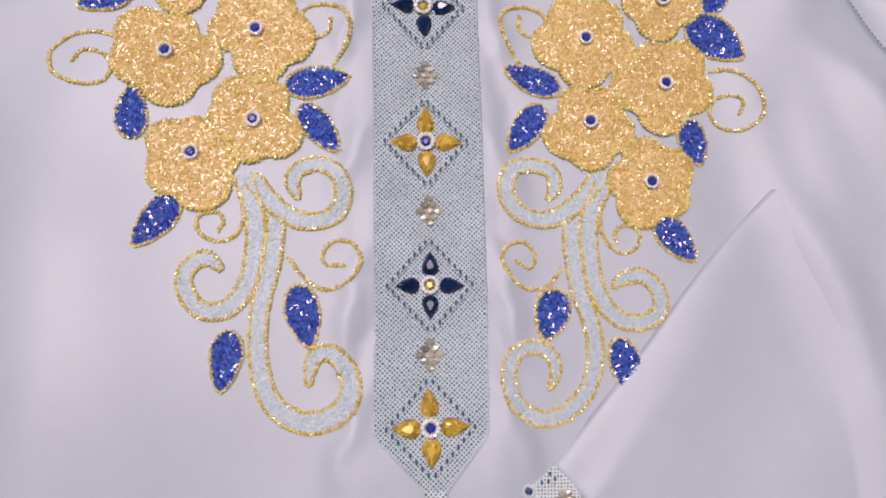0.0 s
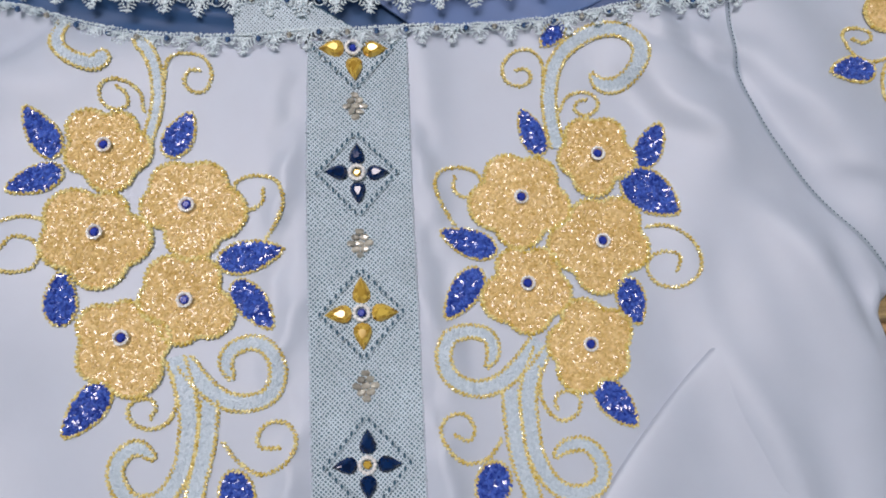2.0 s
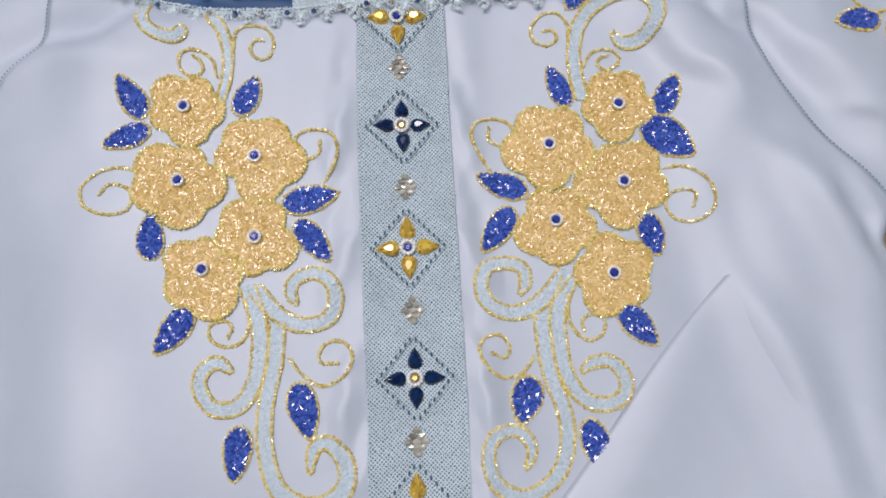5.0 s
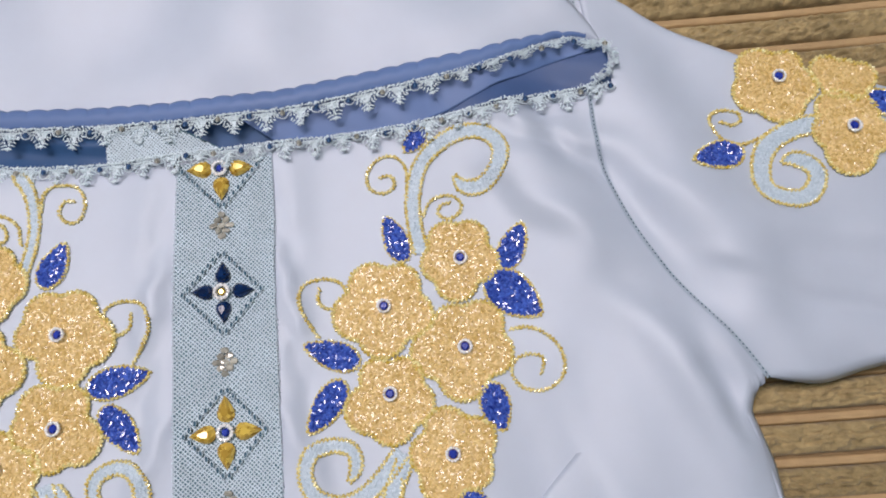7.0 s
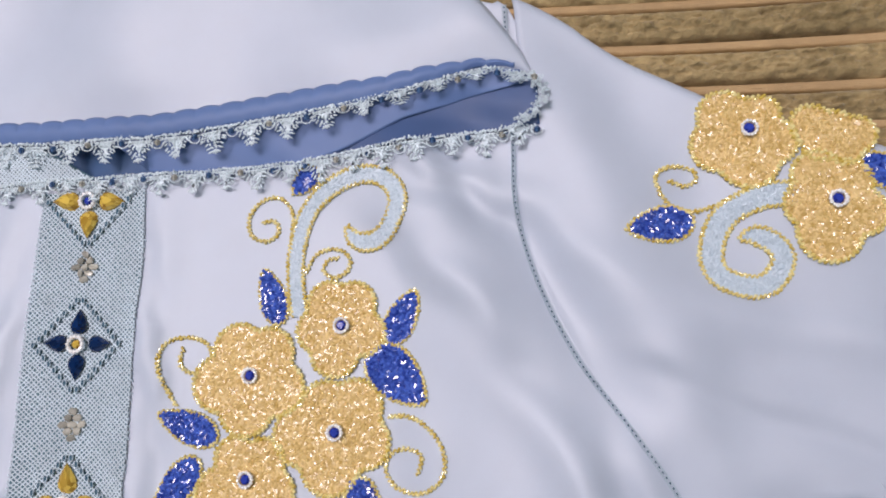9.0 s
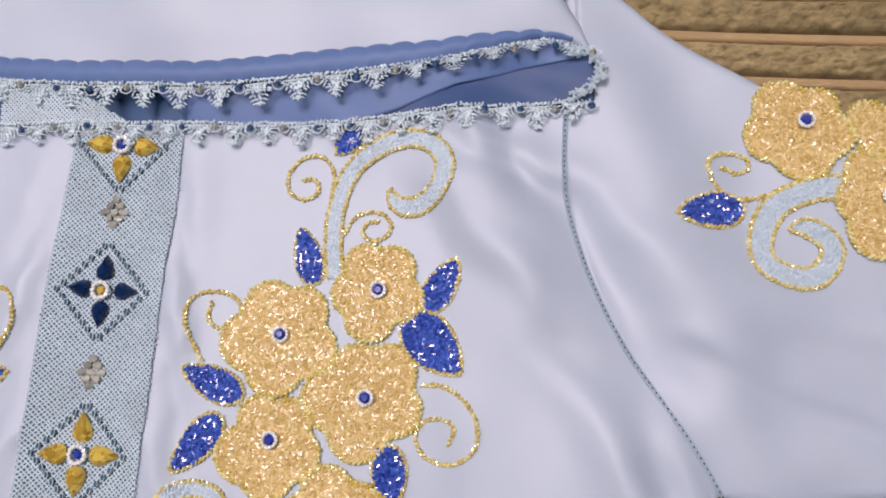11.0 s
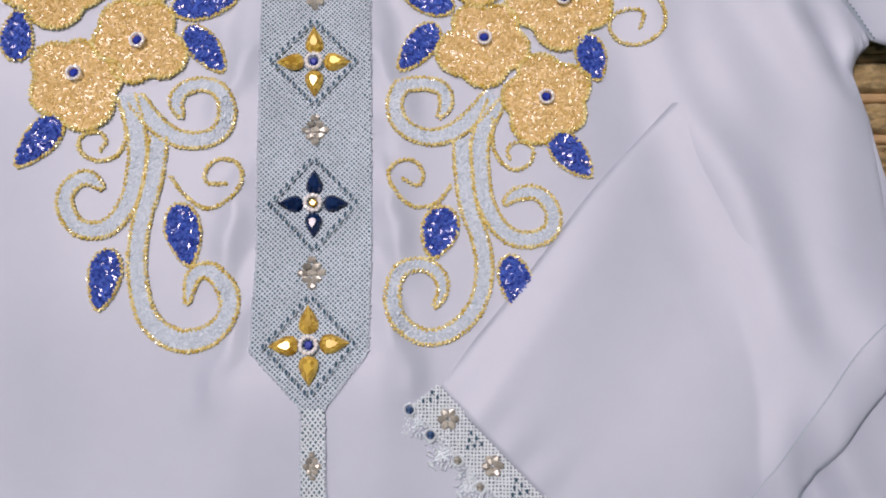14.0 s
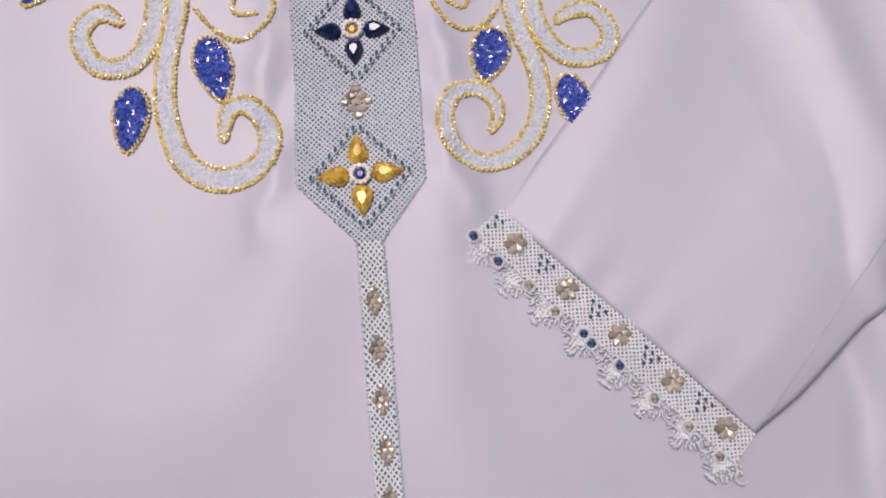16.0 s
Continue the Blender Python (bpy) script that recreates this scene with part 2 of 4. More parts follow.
def relief(x, y):
    x, y = np.asarray(x, float), np.asarray(y, float)
    z = 0.0 * x
    for a, b, w in SWELLS:
        z = z + w * np.exp(-((x - a) ** 2 + (y - b) ** 2) / 0.02)
    for (x0, y0), (x1, y1), w, s in FOLDS:
        dx, dy = x1 - x0, y1 - y0
        n2 = dx * dx + dy * dy
        t = ((x - x0) * dx + (y - y0) * dy) / n2
        far = np.maximum(np.maximum(-t, t - 1), 0) * math.sqrt(n2)
        side = ((x - x0) * dy - (y - y0) * dx) / math.sqrt(n2)
        side = side + min(0.004, 0.5 * s) * np.sin(t * 7 + x0 * 60)
        s = s * 1.3
        z = z + 1.1 * w * np.exp(-side ** 2 / (2 * s * s) - far ** 2 / (2 * min(0.03, 2.5 * s) ** 2))
    z = z - 0.013 * (1 - np.exp(-110 * np.maximum(0, -0.125 - x) ** 2))
    z = z + 0.0011 * np.sin(47 * x - 22 * y + 0.7) * np.sin(29 * y + 38 * x) * np.clip(np.abs(x) * 8 - 0.2, 0, 1)
    z = z + 0.0008 * np.sin(31 * x + 17 * y) * np.sin(43 * y - 12 * x + 1.0)
    return z


def swell(x, y):
    return sum(w * np.exp(-((x - a) ** 2 + (y - b) ** 2) / 0.02) for a, b, w in SWELLS)


def grid_faces(nu, nv, flip=False):
    f = []
    for i in range(nu - 1):
        for j in range(nv - 1):
            a = i * nv + j
            f.append((a, a + nv, a + nv + 1, a + 1) if not flip else (a, a + 1, a + nv + 1, a + nv))
    return f


def sheet(name, fn, nu, nv, material, parent, label="", thick=0.0012, kind=""):
    """A cloth sheet with thickness: fn(u, v) gives x, y, z arrays."""
    u, v = np.meshgrid(np.linspace(0, 1, nu), np.linspace(0, 1, nv), indexing="ij")
    x, y, z = fn(u, v)
    top = np.stack([x.ravel(), y.ravel(), z.ravel()], 1)
    f = grid_faces(nu, nv)
    a = (top[f[0][1]] - top[f[0][0]])
    b = (top[f[0][3]] - top[f[0][0]])
    if a[0] * b[1] - a[1] * b[0] < 0:
        f = grid_faces(nu, nv, True)
    ob = mesh_object(name, top, f, material, parent, label, smooth=True, kind=kind)
    if thick:
        mod = ob.modifiers.new("thickness", "SOLIDIFY")
        mod.thickness, mod.offset = thick, -1.0
    return ob


ROD_V = np.array([(e * q, r * math.cos(k * math.pi / 3), r * math.sin(k * math.pi / 3)) for e, q, r in ((-1, 1.0, 0.55), (-1, 0.78, 1.0), (1, 0.78, 1.0), (1, 1.0, 0.55)) for k in range(6)])
ROD_F = [(r * 6 + k, r * 6 + (k + 1) % 6, r * 6 + 6 + (k + 1) % 6, r * 6 + 6 + k) for r in range(3) for k in range(6)] + [(5, 4, 3, 2, 1, 0), (18, 19, 20, 21, 22, 23)]
T = (1 + 5 ** 0.5) / 2
ICO_V = np.array([(-1, T, 0), (1, T, 0), (-1, -T, 0), (1, -T, 0), (0, -1, T), (0, 1, T), (0, -1, -T), (0, 1, -T), (T, 0, -1), (T, 0, 1), (-T, 0, -1), (-T, 0, 1)]) / math.hypot(1, T)
ICO_F = [(0, 11, 5), (0, 5, 1), (0, 1, 7), (0, 7, 10), (0, 10, 11), (1, 5, 9), (5, 11, 4), (11, 10, 2), (10, 7, 6), (7, 1, 8),
         (3, 9, 4), (3, 4, 2), (3, 2, 6), (3, 6, 8), (3, 8, 9), (4, 9, 5), (2, 4, 11), (6, 2, 10), (8, 6, 7), (9, 8, 1)]


def strew(base_v, base_f, places, sizes, turns, tilts):
    """Copies of one small solid: at places (n, 3), with sizes (n, 3), turned round z and tilted."""
    vs, fs = [], []
    k = len(base_v)
    for i, (p, s, a, (tx, ty)) in enumerate(zip(places, sizes, turns, tilts)):
        v = base_v * s
        ca, sa = math.cos(a), math.sin(a)
        v = v @ np.array([[ca, sa, 0], [-sa, ca, 0], [0, 0, 1]])
        cx, sx = math.cos(tx), math.sin(tx)
        v = v @ np.array([[1, 0, 0], [0, cx, sx], [0, -sx, cx]])
        cy, sy = math.cos(ty), math.sin(ty)
        v = v @ np.array([[cy, 0, -sy], [0, 1, 0], [sy, 0, cy]])
        vs.append(v + p)
        fs.extend([tuple(j + i * k for j in f) for f in base_f])
    return np.vstack(vs), fs


RNG = np.random.default_rng(7)


def chips(name, xy, size, lift, material, parent, tilt=0.45, stretch=1.25, flat=0.62, kind="stuff", label=""):
    n = len(xy)
    z = relief(xy[:, 0], xy[:, 1]) + lift
    s = size * RNG.uniform(0.85, 1.15, (n, 1)) * np.stack([stretch * RNG.uniform(0.75, 1.2, n), np.ones(n), np.full(n, flat)], 1)
    v, f = strew(ROD_V, ROD_F, np.column_stack([xy, z]), s, RNG.uniform(0, 6.28, n), RNG.normal(0, tilt, (n, 2)))
    return mesh_object(name, v, f, material, parent, label, kind=kind)


def bead_line(name, q, parent, size=0.00062, lift=0.0010, material=None, closed=False, label=""):
    d, nrm = normals2(q, closed)
    n = len(q)
    side = ((np.arange(n) % 2) - 0.5)[:, None] * nrm * size * 1.0
    xy = q + side + RNG.normal(0, 0.00008, (n, 2))
    z = relief(xy[:, 0], xy[:, 1]) + lift
    s = size * RNG.uniform(0.85, 1.2, (n, 1)) * np.array([[1.25, 0.95, 0.95]])
    v, f = strew(ICO_V, ICO_F, np.column_stack([xy, z]), s, np.arctan2(d[:, 1], d[:, 0]) + 0.6 + RNG.normal(0, 0.2, n), RNG.normal(0, 0.5, (n, 2)))
    return mesh_object(name, v, f, material or GOLD_BEAD, parent, label, kind="stuff")


def fan_pad(name, q, centre, lift, material, parent, label=""):
    """A slightly domed pad inside a closed outline that is star-shaped about its centre."""
    c = np.array(centre)
    rings = [1.0, 0.97, 0.7, 0.35]
    v = []
    for k, r in enumerate(rings):
        p = c + (q - c) * r
        v.append(np.column_stack([p, relief(p[:, 0], p[:, 1]) + (0.0001 if k == 0 else lift)]))
    v = np.vstack(v + [np.array([[c[0], c[1], float(relief(c[0], c[1])) + lift]])])
    n = len(q)
    f = []
    for k in range(len(rings) - 1):
        for i in range(n):
            j = (i + 1) % n
            f.append((k * n + i, k * n + j, (k + 1) * n + j, (k + 1) * n + i))
    m = (len(rings) - 1) * n
    f += [(m + i, m + (i + 1) % n, len(v) - 1) for i in range(n)]
    return mesh_object(name, v, f, material, parent, label, smooth=True)


def inside(poly, xy):
    x, y = xy[:, 0], xy[:, 1]
    ok = np.zeros(len(xy), bool)
    a = poly
    b = np.roll(poly, -1, 0)
    for (x0, y0), (x1, y1) in zip(a, b):
        c = ((y0 > y) != (y1 > y)) & (x < (x1 - x0) * (y - y0) / (y1 - y0 + 1e-15) + x0)
        ok ^= c
    return ok


def fill(poly, pitch):
    lo, hi = poly.min(0), poly.max(0)
    gx, gy = np.meshgrid(np.arange(lo[0], hi[0], pitch), np.arange(lo[1], hi[1], pitch * 0.87), indexing="ij")
    gx = gx + (np.arange(gx.shape[1]) % 2)[None, :] * pitch / 2
    p = np.stack([gx.ravel(), gy.ravel()], 1)
    p = p + RNG.uniform(-0.28, 0.28, p.shape) * pitch
    return p[inside(poly, p)]


def round_gem(name, x, y, r, lift, material, parent, label=""):
    """A faceted round stone: girdle, crown and flat table."""
    z0 = float(relief(x, y)) + lift
    bm = bmesh.new()
    rings = []
    for rr, zz, n, off in ((r, 0.0, 10, 0), (r, r * 0.25, 10, 0), (r * 0.62, r * 0.75, 10, 0.5)):
        rings.append([bm.verts.new((x + rr * math.cos((i + off) * 2 * math.pi / n), y + rr * math.sin((i + off) * 2 * math.pi / n), z0 + zz)) for i in range(n)])
    for i in range(10):
        j = (i + 1) % 10
        bm.faces.new((rings[0][i], rings[0][j], rings[1][j], rings[1][i]))
        bm.faces.new((rings[1][i], rings[1][j], rings[2][i]))
        bm.faces.new((rings[1][j], rings[2][j], rings[2][i]))
    bm.faces.new(rings[2])
    return part(name, bm, material, parent, label)


def drop_gem(name, x, y, angle, length, width, inner, material, parent):
    """A faceted teardrop stone whose round end lies near the centre (x, y) and whose point looks away from it."""
    ca, sa = math.cos(angle), math.sin(angle)
    n = 14
    out = []
    for i in range(n):
        t = 2 * math.pi * i / n
        px = 0.5 - 0.5 * math.cos(t)
        out.append((length * px, width * 0.5 * math.sin(t) * (1.22 * (1 - px) ** 0.75 + 0.10) * 1.05))
    z0 = float(relief(x + ca * (inner + length / 2), y + sa * (inner + length / 2))) + 0.0014
    lean, roll = RNG.normal(0, 0.11, 2)
    bm = bmesh.new()
    rings = []
    for k, zz in ((1.0, 0.0), (1.0, 0.0008), (0.72, 0.0024), (0.40, 0.0031)):
        ring = []
        for px, py in out:
            qx = inner + length * 0.40 + (px - length * 0.40) * k
            qy = py * k
            ring.append(bm.verts.new((x + ca * qx - sa * qy, y + sa * qx + ca * qy, z0 + zz + lean * (qx - inner - length / 2) * 0.8 + roll * qy)))
        rings.append(ring)
    for i in range(n):
        j = (i + 1) % n
        bm.faces.new((rings[0][i], rings[0][j], rings[1][j], rings[1][i]))
        bm.faces.new((rings[1][i], rings[1][j], rings[2][j]))
        bm.faces.new((rings[1][i], rings[2][j], rings[2][i]))
        if i % 2 == 0:
            k = (i + 2) % n
            bm.faces.new((rings[2][i], rings[2][j], rings[3][j], rings[3][i]))
            bm.faces.new((rings[2][j], rings[2][k], rings[3][k], rings[3][j]))
    bm.faces.new(rings[3])
    for vert in rings[2]:
        vert.co.z += RNG.uniform(-0.00025, 0.00025)
    return part(name, bm, material, parent)


# ---- the room: unseen, added to close the place and bounce the lamp ----
def slab(name, x0, x1, y0, y1, z0, z1, material, label, category):
    bm = bmesh.new()
    bmesh.ops.create_cube(bm, size=1.0, matrix=Matrix.Translation(((x0 + x1) / 2, (y0 + y1) / 2, (z0 + z1) / 2)) @ Matrix.Diagonal((x1 - x0, y1 - y0, z1 - z0, 1)))
    me = bpy.data.meshes.new(name)
    bm.to_mesh(me)
    bm.free()
    me.materials.append(material)
    return tagged(new(name, me), label, category, kind="structure")


slab("floor", -2.2, 2.2, -2.2, 2.2, -0.56, -0.46, BOARDS, "dull brown floor under the seat", "floor")
slab("ceiling", -2.2, 2.2, -2.2, 2.2, 2.1, 2.2, PLASTER, "plain unseen ceiling, added in teal to tint bounced light", "ceiling")
slab("wall_north", -2.2, 2.2, 2.1, 2.2, -0.46, 2.1, PLASTER, "plain unseen wall, added in teal to tint bounced light", "wall")
slab("wall_south", -2.2, 2.2, -2.2, -2.1, -0.46, 2.1, PLASTER, "plain unseen wall, added in teal to tint bounced light", "wall")
slab("wall_east", 2.1, 2.2, -2.1, 2.1, -0.46, 2.1, PLASTER, "plain unseen wall, added in teal to tint bounced light", "wall")
slab("wall_west", -2.2, -2.1, -2.1, 2.1, -0.46, 2.1, PLASTER, "plain unseen wall, added in teal to tint bounced light", "wall")
bm = bmesh.new()
bmesh.ops.create_cone(bm, cap_ends=True, segments=32, radius1=0.46, radius2=0.50, depth=0.05, matrix=Matrix.Translation((-0.28, 0.50, 2.074)))
me = bpy.data.meshes.new("ceiling_lamp")
bm.to_mesh(me)
bm.free()
me.materials.append(LAMP_GLASS)
tagged(new("ceiling_lamp", me), "round white glass ceiling lamp, switched on", "ceiling lamp")

# ---- the ribbed seat under the dress ----
COVER_Z = -0.0115
seat = new("corduroy_seat")
seat.location = (0, 0, -0.46)
tagged(seat, "olive brown wide-ribbed corduroy sofa seat under the dress", "sofa seat")
bm = bmesh.new()
bmesh.ops.create_cube(bm, size=1.0, matrix=Matrix.Translation((0.05, 0.05, (COVER_Z - 0.008 - 0.46) / 2)) @ Matrix.Diagonal((1.9, 1.5, -COVER_Z + 0.43, 1)))
bmesh.ops.bevel(bm, geom=bm.edges[:], offset=0.02, segments=3, affect="EDGES")
part("seat_base", bm, GROOVE, seat)
RIB_PITCH, RIB_TURN = 0.0186, -4.0


def rib_mesh(name, half, height, material, rough, seed):
    nv = 19
    u = np.concatenate([np.linspace(-0.88, 0.10, 40, endpoint=False), np.arange(0.10, 0.46, 0.0011), np.linspace(0.46, 0.88, 30)])
    nu = len(u)
    w = np.linspace(-1, 1, nv)
    rng = np.random.default_rng(seed)
    bumps = rng.normal(0, 1, (nu, nv))
    for _ in range(3):
        bumps[1:-1] = (bumps[:-2] + bumps[1:-1] + bumps[2:]) / 3
    U, Wd = np.meshgrid(u, w, indexing="ij")
    edge = 1 + 0.10 * np.sin(U * 37) * np.sin(U * 11 + 1)
    Z = height * np.sqrt(np.maximum(0, 1 - Wd ** 4)) + rough * bumps * (1 - Wd ** 2)
    if rough > 0.001:
        Z = Z + 0.0015 * np.cos(Wd * 3 * math.pi) * (1 - Wd ** 2) * (0.35 + 0.65 * np.sin(U * 1400 + 2.1 * np.sin(U * 170 + seed) + np.round(Wd * 1.5) * 2.2))
    me = bpy.data.meshes.new(name)
    me.from_pydata(np.stack([U, Wd * half * edge + 0.0008 * np.sin(U * 23), Z], -1).reshape(-1, 3).tolist(), [], grid_faces(nu, nv))
    me.polygons.foreach_set("use_smooth", [True] * len(me.polygons))
    me.materials.append(material)
    me.update()
    return me


PILE_RIBS = [rib_mesh("pile_rib", 0.0072, 0.0066, PILE, 0.0030, k) for k in range(3)]
CORD_RIBS = [rib_mesh("groove_cord", 0.0026, 0.0048, GROOVE, 0.0002, 9 + k) for k in range(2)]
for i in range(-30, 34):
    for k, meshes, off in ((0, PILE_RIBS, 0.0), (1, CORD_RIBS, RIB_PITCH / 2)):
        ob = new("pile_rib" if k == 0 else "groove_cord", meshes[i % len(meshes)])
        ob.parent = seat
        ob.matrix_parent_inverse = Matrix.Translation((0, 0, 0.46))
        y = 0.06 + i * RIB_PITCH + off
        ob.matrix_basis = pose(0.05, y, COVER_Z - 0.0068, 0, 0, RIB_TURN * 0.6 + 0.25 * math.sin(i * 1.7))

# ---- the dress ----
dress = new("dress")
dress.location = (0, 0, COVER_Z)
tagged(dress, "pale blue satin dress with gold and blue beaded flowers", "dress")
NECK = [(-0.46, 0.235), (-0.30, 0.262), (-0.22, 0.2528), (-0.177, 0.2402), (-0.1494, 0.2340), (-0.1246, 0.2258), (-0.0981, 0.2185), (-0.0552, 0.2153), (-0.018, 0.2175), (0.0326, 0.2187),
        (0.0963, 0.2200), (0.1427, 0.2255), (0.170, 0.2275), (0.1888, 0.2285)]
SEAM = [(0.1880, 0.2285), (0.1882, 0.195), (0.1960, 0.1641), (0.2095, 0.1345), (0.2245, 0.1125), (0.2370, 0.0935), (0.2450, 0.0800)]
neck_y = curve_y(NECK)
top_y = curve_y(NECK[:-1] + [(0.180, 0.2278), (0.1888, 0.2270), (0.198, 0.216), (0.208, 0.190), (0.220, 0.155), (0.232, 0.122), (0.244, 0.095)])
seam_x = curve_y([(y, x) for x, y in SEAM] + [(0.26, 0.1888), (0.0, 0.30)])
side_x = curve_y([(-0.7, 0.56), (-0.4, 0.45), (-0.2, 0.34), (-0.05, 0.265), (0.0, 0.247), (0.0214, 0.2455), (0.0446, 0.2429), (0.0657, 0.2372), (0.0801, 0.2440), (0.3, 0.2440)])


def edge_drop(d, reach=0.006, depth=0.010):
    """Cloth that curls down to its support at a free edge; d is the distance to it."""
    return -depth * np.clip(1 - d / reach, 0, 1) ** 2


left_x = curve_y([(-0.7, 0.26), (-0.4, 0.15), (-0.2, 0.07), (-0.05, 0.02), (0.07, 0.0), (0.3, 0.0)])


def body(u, v):
    v = np.where(v < 0.3, v / 0.3 * 0.55, 0.55 + (v - 0.3) / 0.7 * 0.45)
    x0 = -0.285 + u * 0.529
    y = -0.62 + v * (top_y(x0) + 0.62)
    x = x0 + (side_x(y) - 0.244) * np.clip((x0 + 0.2) / 0.444, 0, 1) ** 2 - left_x(y) * np.clip(-x0 / 0.285, 0, 1) ** 2
    z = relief(x, y)
    free = np.where(y < 0.075, side_x(y) - x, 1.0)
    z = z + edge_drop(free, 0.008, 0.008) - 0.004 * np.clip((x - seam_x(y) - 0.0004) / 0.005, 0, 1)
    z = z + np.where(y < 0.065, edge_drop(x + 0.285 + left_x(y), 0.008, 0.008), 0.0)
    return x, y, z


def left_sleeve(u, v):
    x = -0.282 - u * 0.27
    top, low = 0.258 - 0.38 * u * 0.27, 0.066 - 0.03 * u
    y = low + v * (top - low)
    width = top - low
    return x, y, relief(x, y) - 0.0006 + edge_drop(v * width, 0.010, 0.008) + edge_drop((1 - v) * width, 0.010, 0.008)


sheet("left_sleeve", left_sleeve, 60, 60, SATIN, dress, "pale blue satin sleeve top")
sheet("front_panel", body, 240, 230, SATIN, dress, "smooth pale blue satin front")

UP = spline([(0.190, 0.291), (0.2015, 0.2845), (0.2130, 0.2765), (0.2215, 0.2690), (0.2350, 0.2590), (0.2510, 0.2490), (0.2610, 0.2430), (0.2897, 0.2262), (0.3227, 0.217), (0.3439, 0.2084), (0.42, 0.180), (0.52, 0.150)], 0.002)
LOW = spline([(0.244, 0.0800), (0.2583, 0.0761), (0.2726, 0.0745), (0.2899, 0.0781), (0.3037, 0.0799), (0.3132, 0.0785), (0.3186, 0.0747), (0.3235, 0.0680), (0.345, 0.060), (0.42, 0.050), (0.52, 0.045)], 0.002)
ARM = spline(SEAM[::-1] + [(0.1965, 0.2355), (0.1985, 0.2450), (0.1925, 0.258), (0.190, 0.291)], 0.002)


def along(q, t):
    s = np.linspace(0, 1, len(q))
    return np.stack([np.interp(t, s, q[:, 0]), np.interp(t, s, q[:, 1])], -1)


def upper_sleeve(u, v):
    lo, hi, arm = along(LOW, u), along(UP, u), along(ARM, v)
    base = LOW[0] * (1 - v[..., None]) + UP[0] * v[..., None]
    p = lo * (1 - v[..., None]) + hi * v[..., None] + (1 - u[..., None]) ** 2 * (arm - base)
    x, y = p[..., 0], p[..., 1]
    width = hi[..., 1] - lo[..., 1]
    z = relief(x, y) + edge_drop(v * width, 0.0055, 0.007) * np.clip(u * 12, 0, 1) + edge_drop((1 - v) * width, 0.0055, 0.007)
    return x, y, z


sheet("upper_sleeve", upper_sleeve, 110, 90, SATIN, dress, "pale blue satin sleeve top")

# the back of the dress, drawn up above the neck opening
BACK = [(-0.46, 0.300), (-0.2055, 0.2715), (-0.1683, 0.2600), (-0.1364, 0.2534), (-0.1052, 0.2486), (-0.0589, 0.2442), (-0.0235, 0.2424), (0.0086, 0.2425), (0.0340, 0.2420), (0.0694, 0.2450), (0.1319, 0.2515), (0.1761, 0.2572), (0.1938, 0.2540), (0.1992, 0.2480)]
back_y = curve_y(BACK)


def back(u, v):
    right = 0.1992 - 0.034 * np.clip(v / 0.12, 0, 1) - 0.10 * np.clip(v - 0.12, 0, 1)
    x = -0.30 + u * (right + 0.30)
    y0 = back_y(np.minimum(x + 0.0 * v, 0.1992)) - 0.0015
    y = y0 + v * (0.62 - y0)
    z = 0.0045 + 0.0040 * np.sin(x * 30 + y * 12) * np.sin(y * 36 - x * 14 + 0.6) + 0.0022 * np.sin(x * 55 - y * 20) * np.sin(y * 48 + x * 16) + 0.0012 * np.sin(x * 70 + 1) * np.sin(y * 50)
    z = z + edge_drop(right - x, 0.012, 0.008) * np.clip(v / 0.15, 0, 1) - 0.003 * np.clip(1 - v * 20, 0, 1)
    return x, y, z


sheet("back_panel", back, 140, 90, SATIN, dress, "pale blue satin back, drawn up over the neckline")


def shoulder(u, v):
    a = along(spline([(0.1895, 0.2285), (0.1985, 0.238), (0.1975, 0.249), (0.180, 0.262), (0.15, 0.29), (0.13, 0.33), (0.12, 0.40)], 0.002), v)
    q = along(spline([(0.191, 0.2285), (0.2000, 0.240), (0.1985, 0.250), (0.1885, 0.282), (0.175, 0.290), (0.165, 0.296), (0.155, 0.33), (0.15, 0.40)], 0.002), v)
    p = a * (1 - u[..., None]) + q * u[..., None]
    x, y = p[..., 0], p[..., 1]
    return x, y, relief(x, y) - 0.0045 + 0.0035 * u + edge_drop((1 - u) * 0.05, 0.006, 0.010) * (v > 0.35)


sheet("shoulder_panel", shoulder, 24, 60, SATIN, dress)

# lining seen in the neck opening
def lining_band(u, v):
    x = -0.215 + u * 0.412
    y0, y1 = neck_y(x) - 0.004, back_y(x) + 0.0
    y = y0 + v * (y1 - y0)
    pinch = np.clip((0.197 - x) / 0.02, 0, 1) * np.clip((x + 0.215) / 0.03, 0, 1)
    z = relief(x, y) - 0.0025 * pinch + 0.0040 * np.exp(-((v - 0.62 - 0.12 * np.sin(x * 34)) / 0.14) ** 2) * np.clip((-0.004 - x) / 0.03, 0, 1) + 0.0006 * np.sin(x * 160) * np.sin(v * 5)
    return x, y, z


sheet("inner_lining", lining_band, 200, 26, LINING_SHADE, dress, "inner lining in the neck opening, coloured dark for shade")


def facing(u, v):
    x = -0.215 + u * 0.405
    top = back_y(x) + 0.0016 + 0.0007 * np.abs(np.sin(math.pi * x / 0.0105)) ** 0.5 * 1.6
    y = top - (1 - v) * (0.0105 - 0.0075 * np.clip((x - 0.13) / 0.06, 0, 1))
    z = 0.0056 + 0.0018 * np.sin(np.clip(v, 0, 1) * math.pi) + 0.0004 * np.abs(np.sin(math.pi * x / 0.0105)) * v - 0.0035 * np.clip((x - 0.15) / 0.04, 0, 1)
    return x, y, z


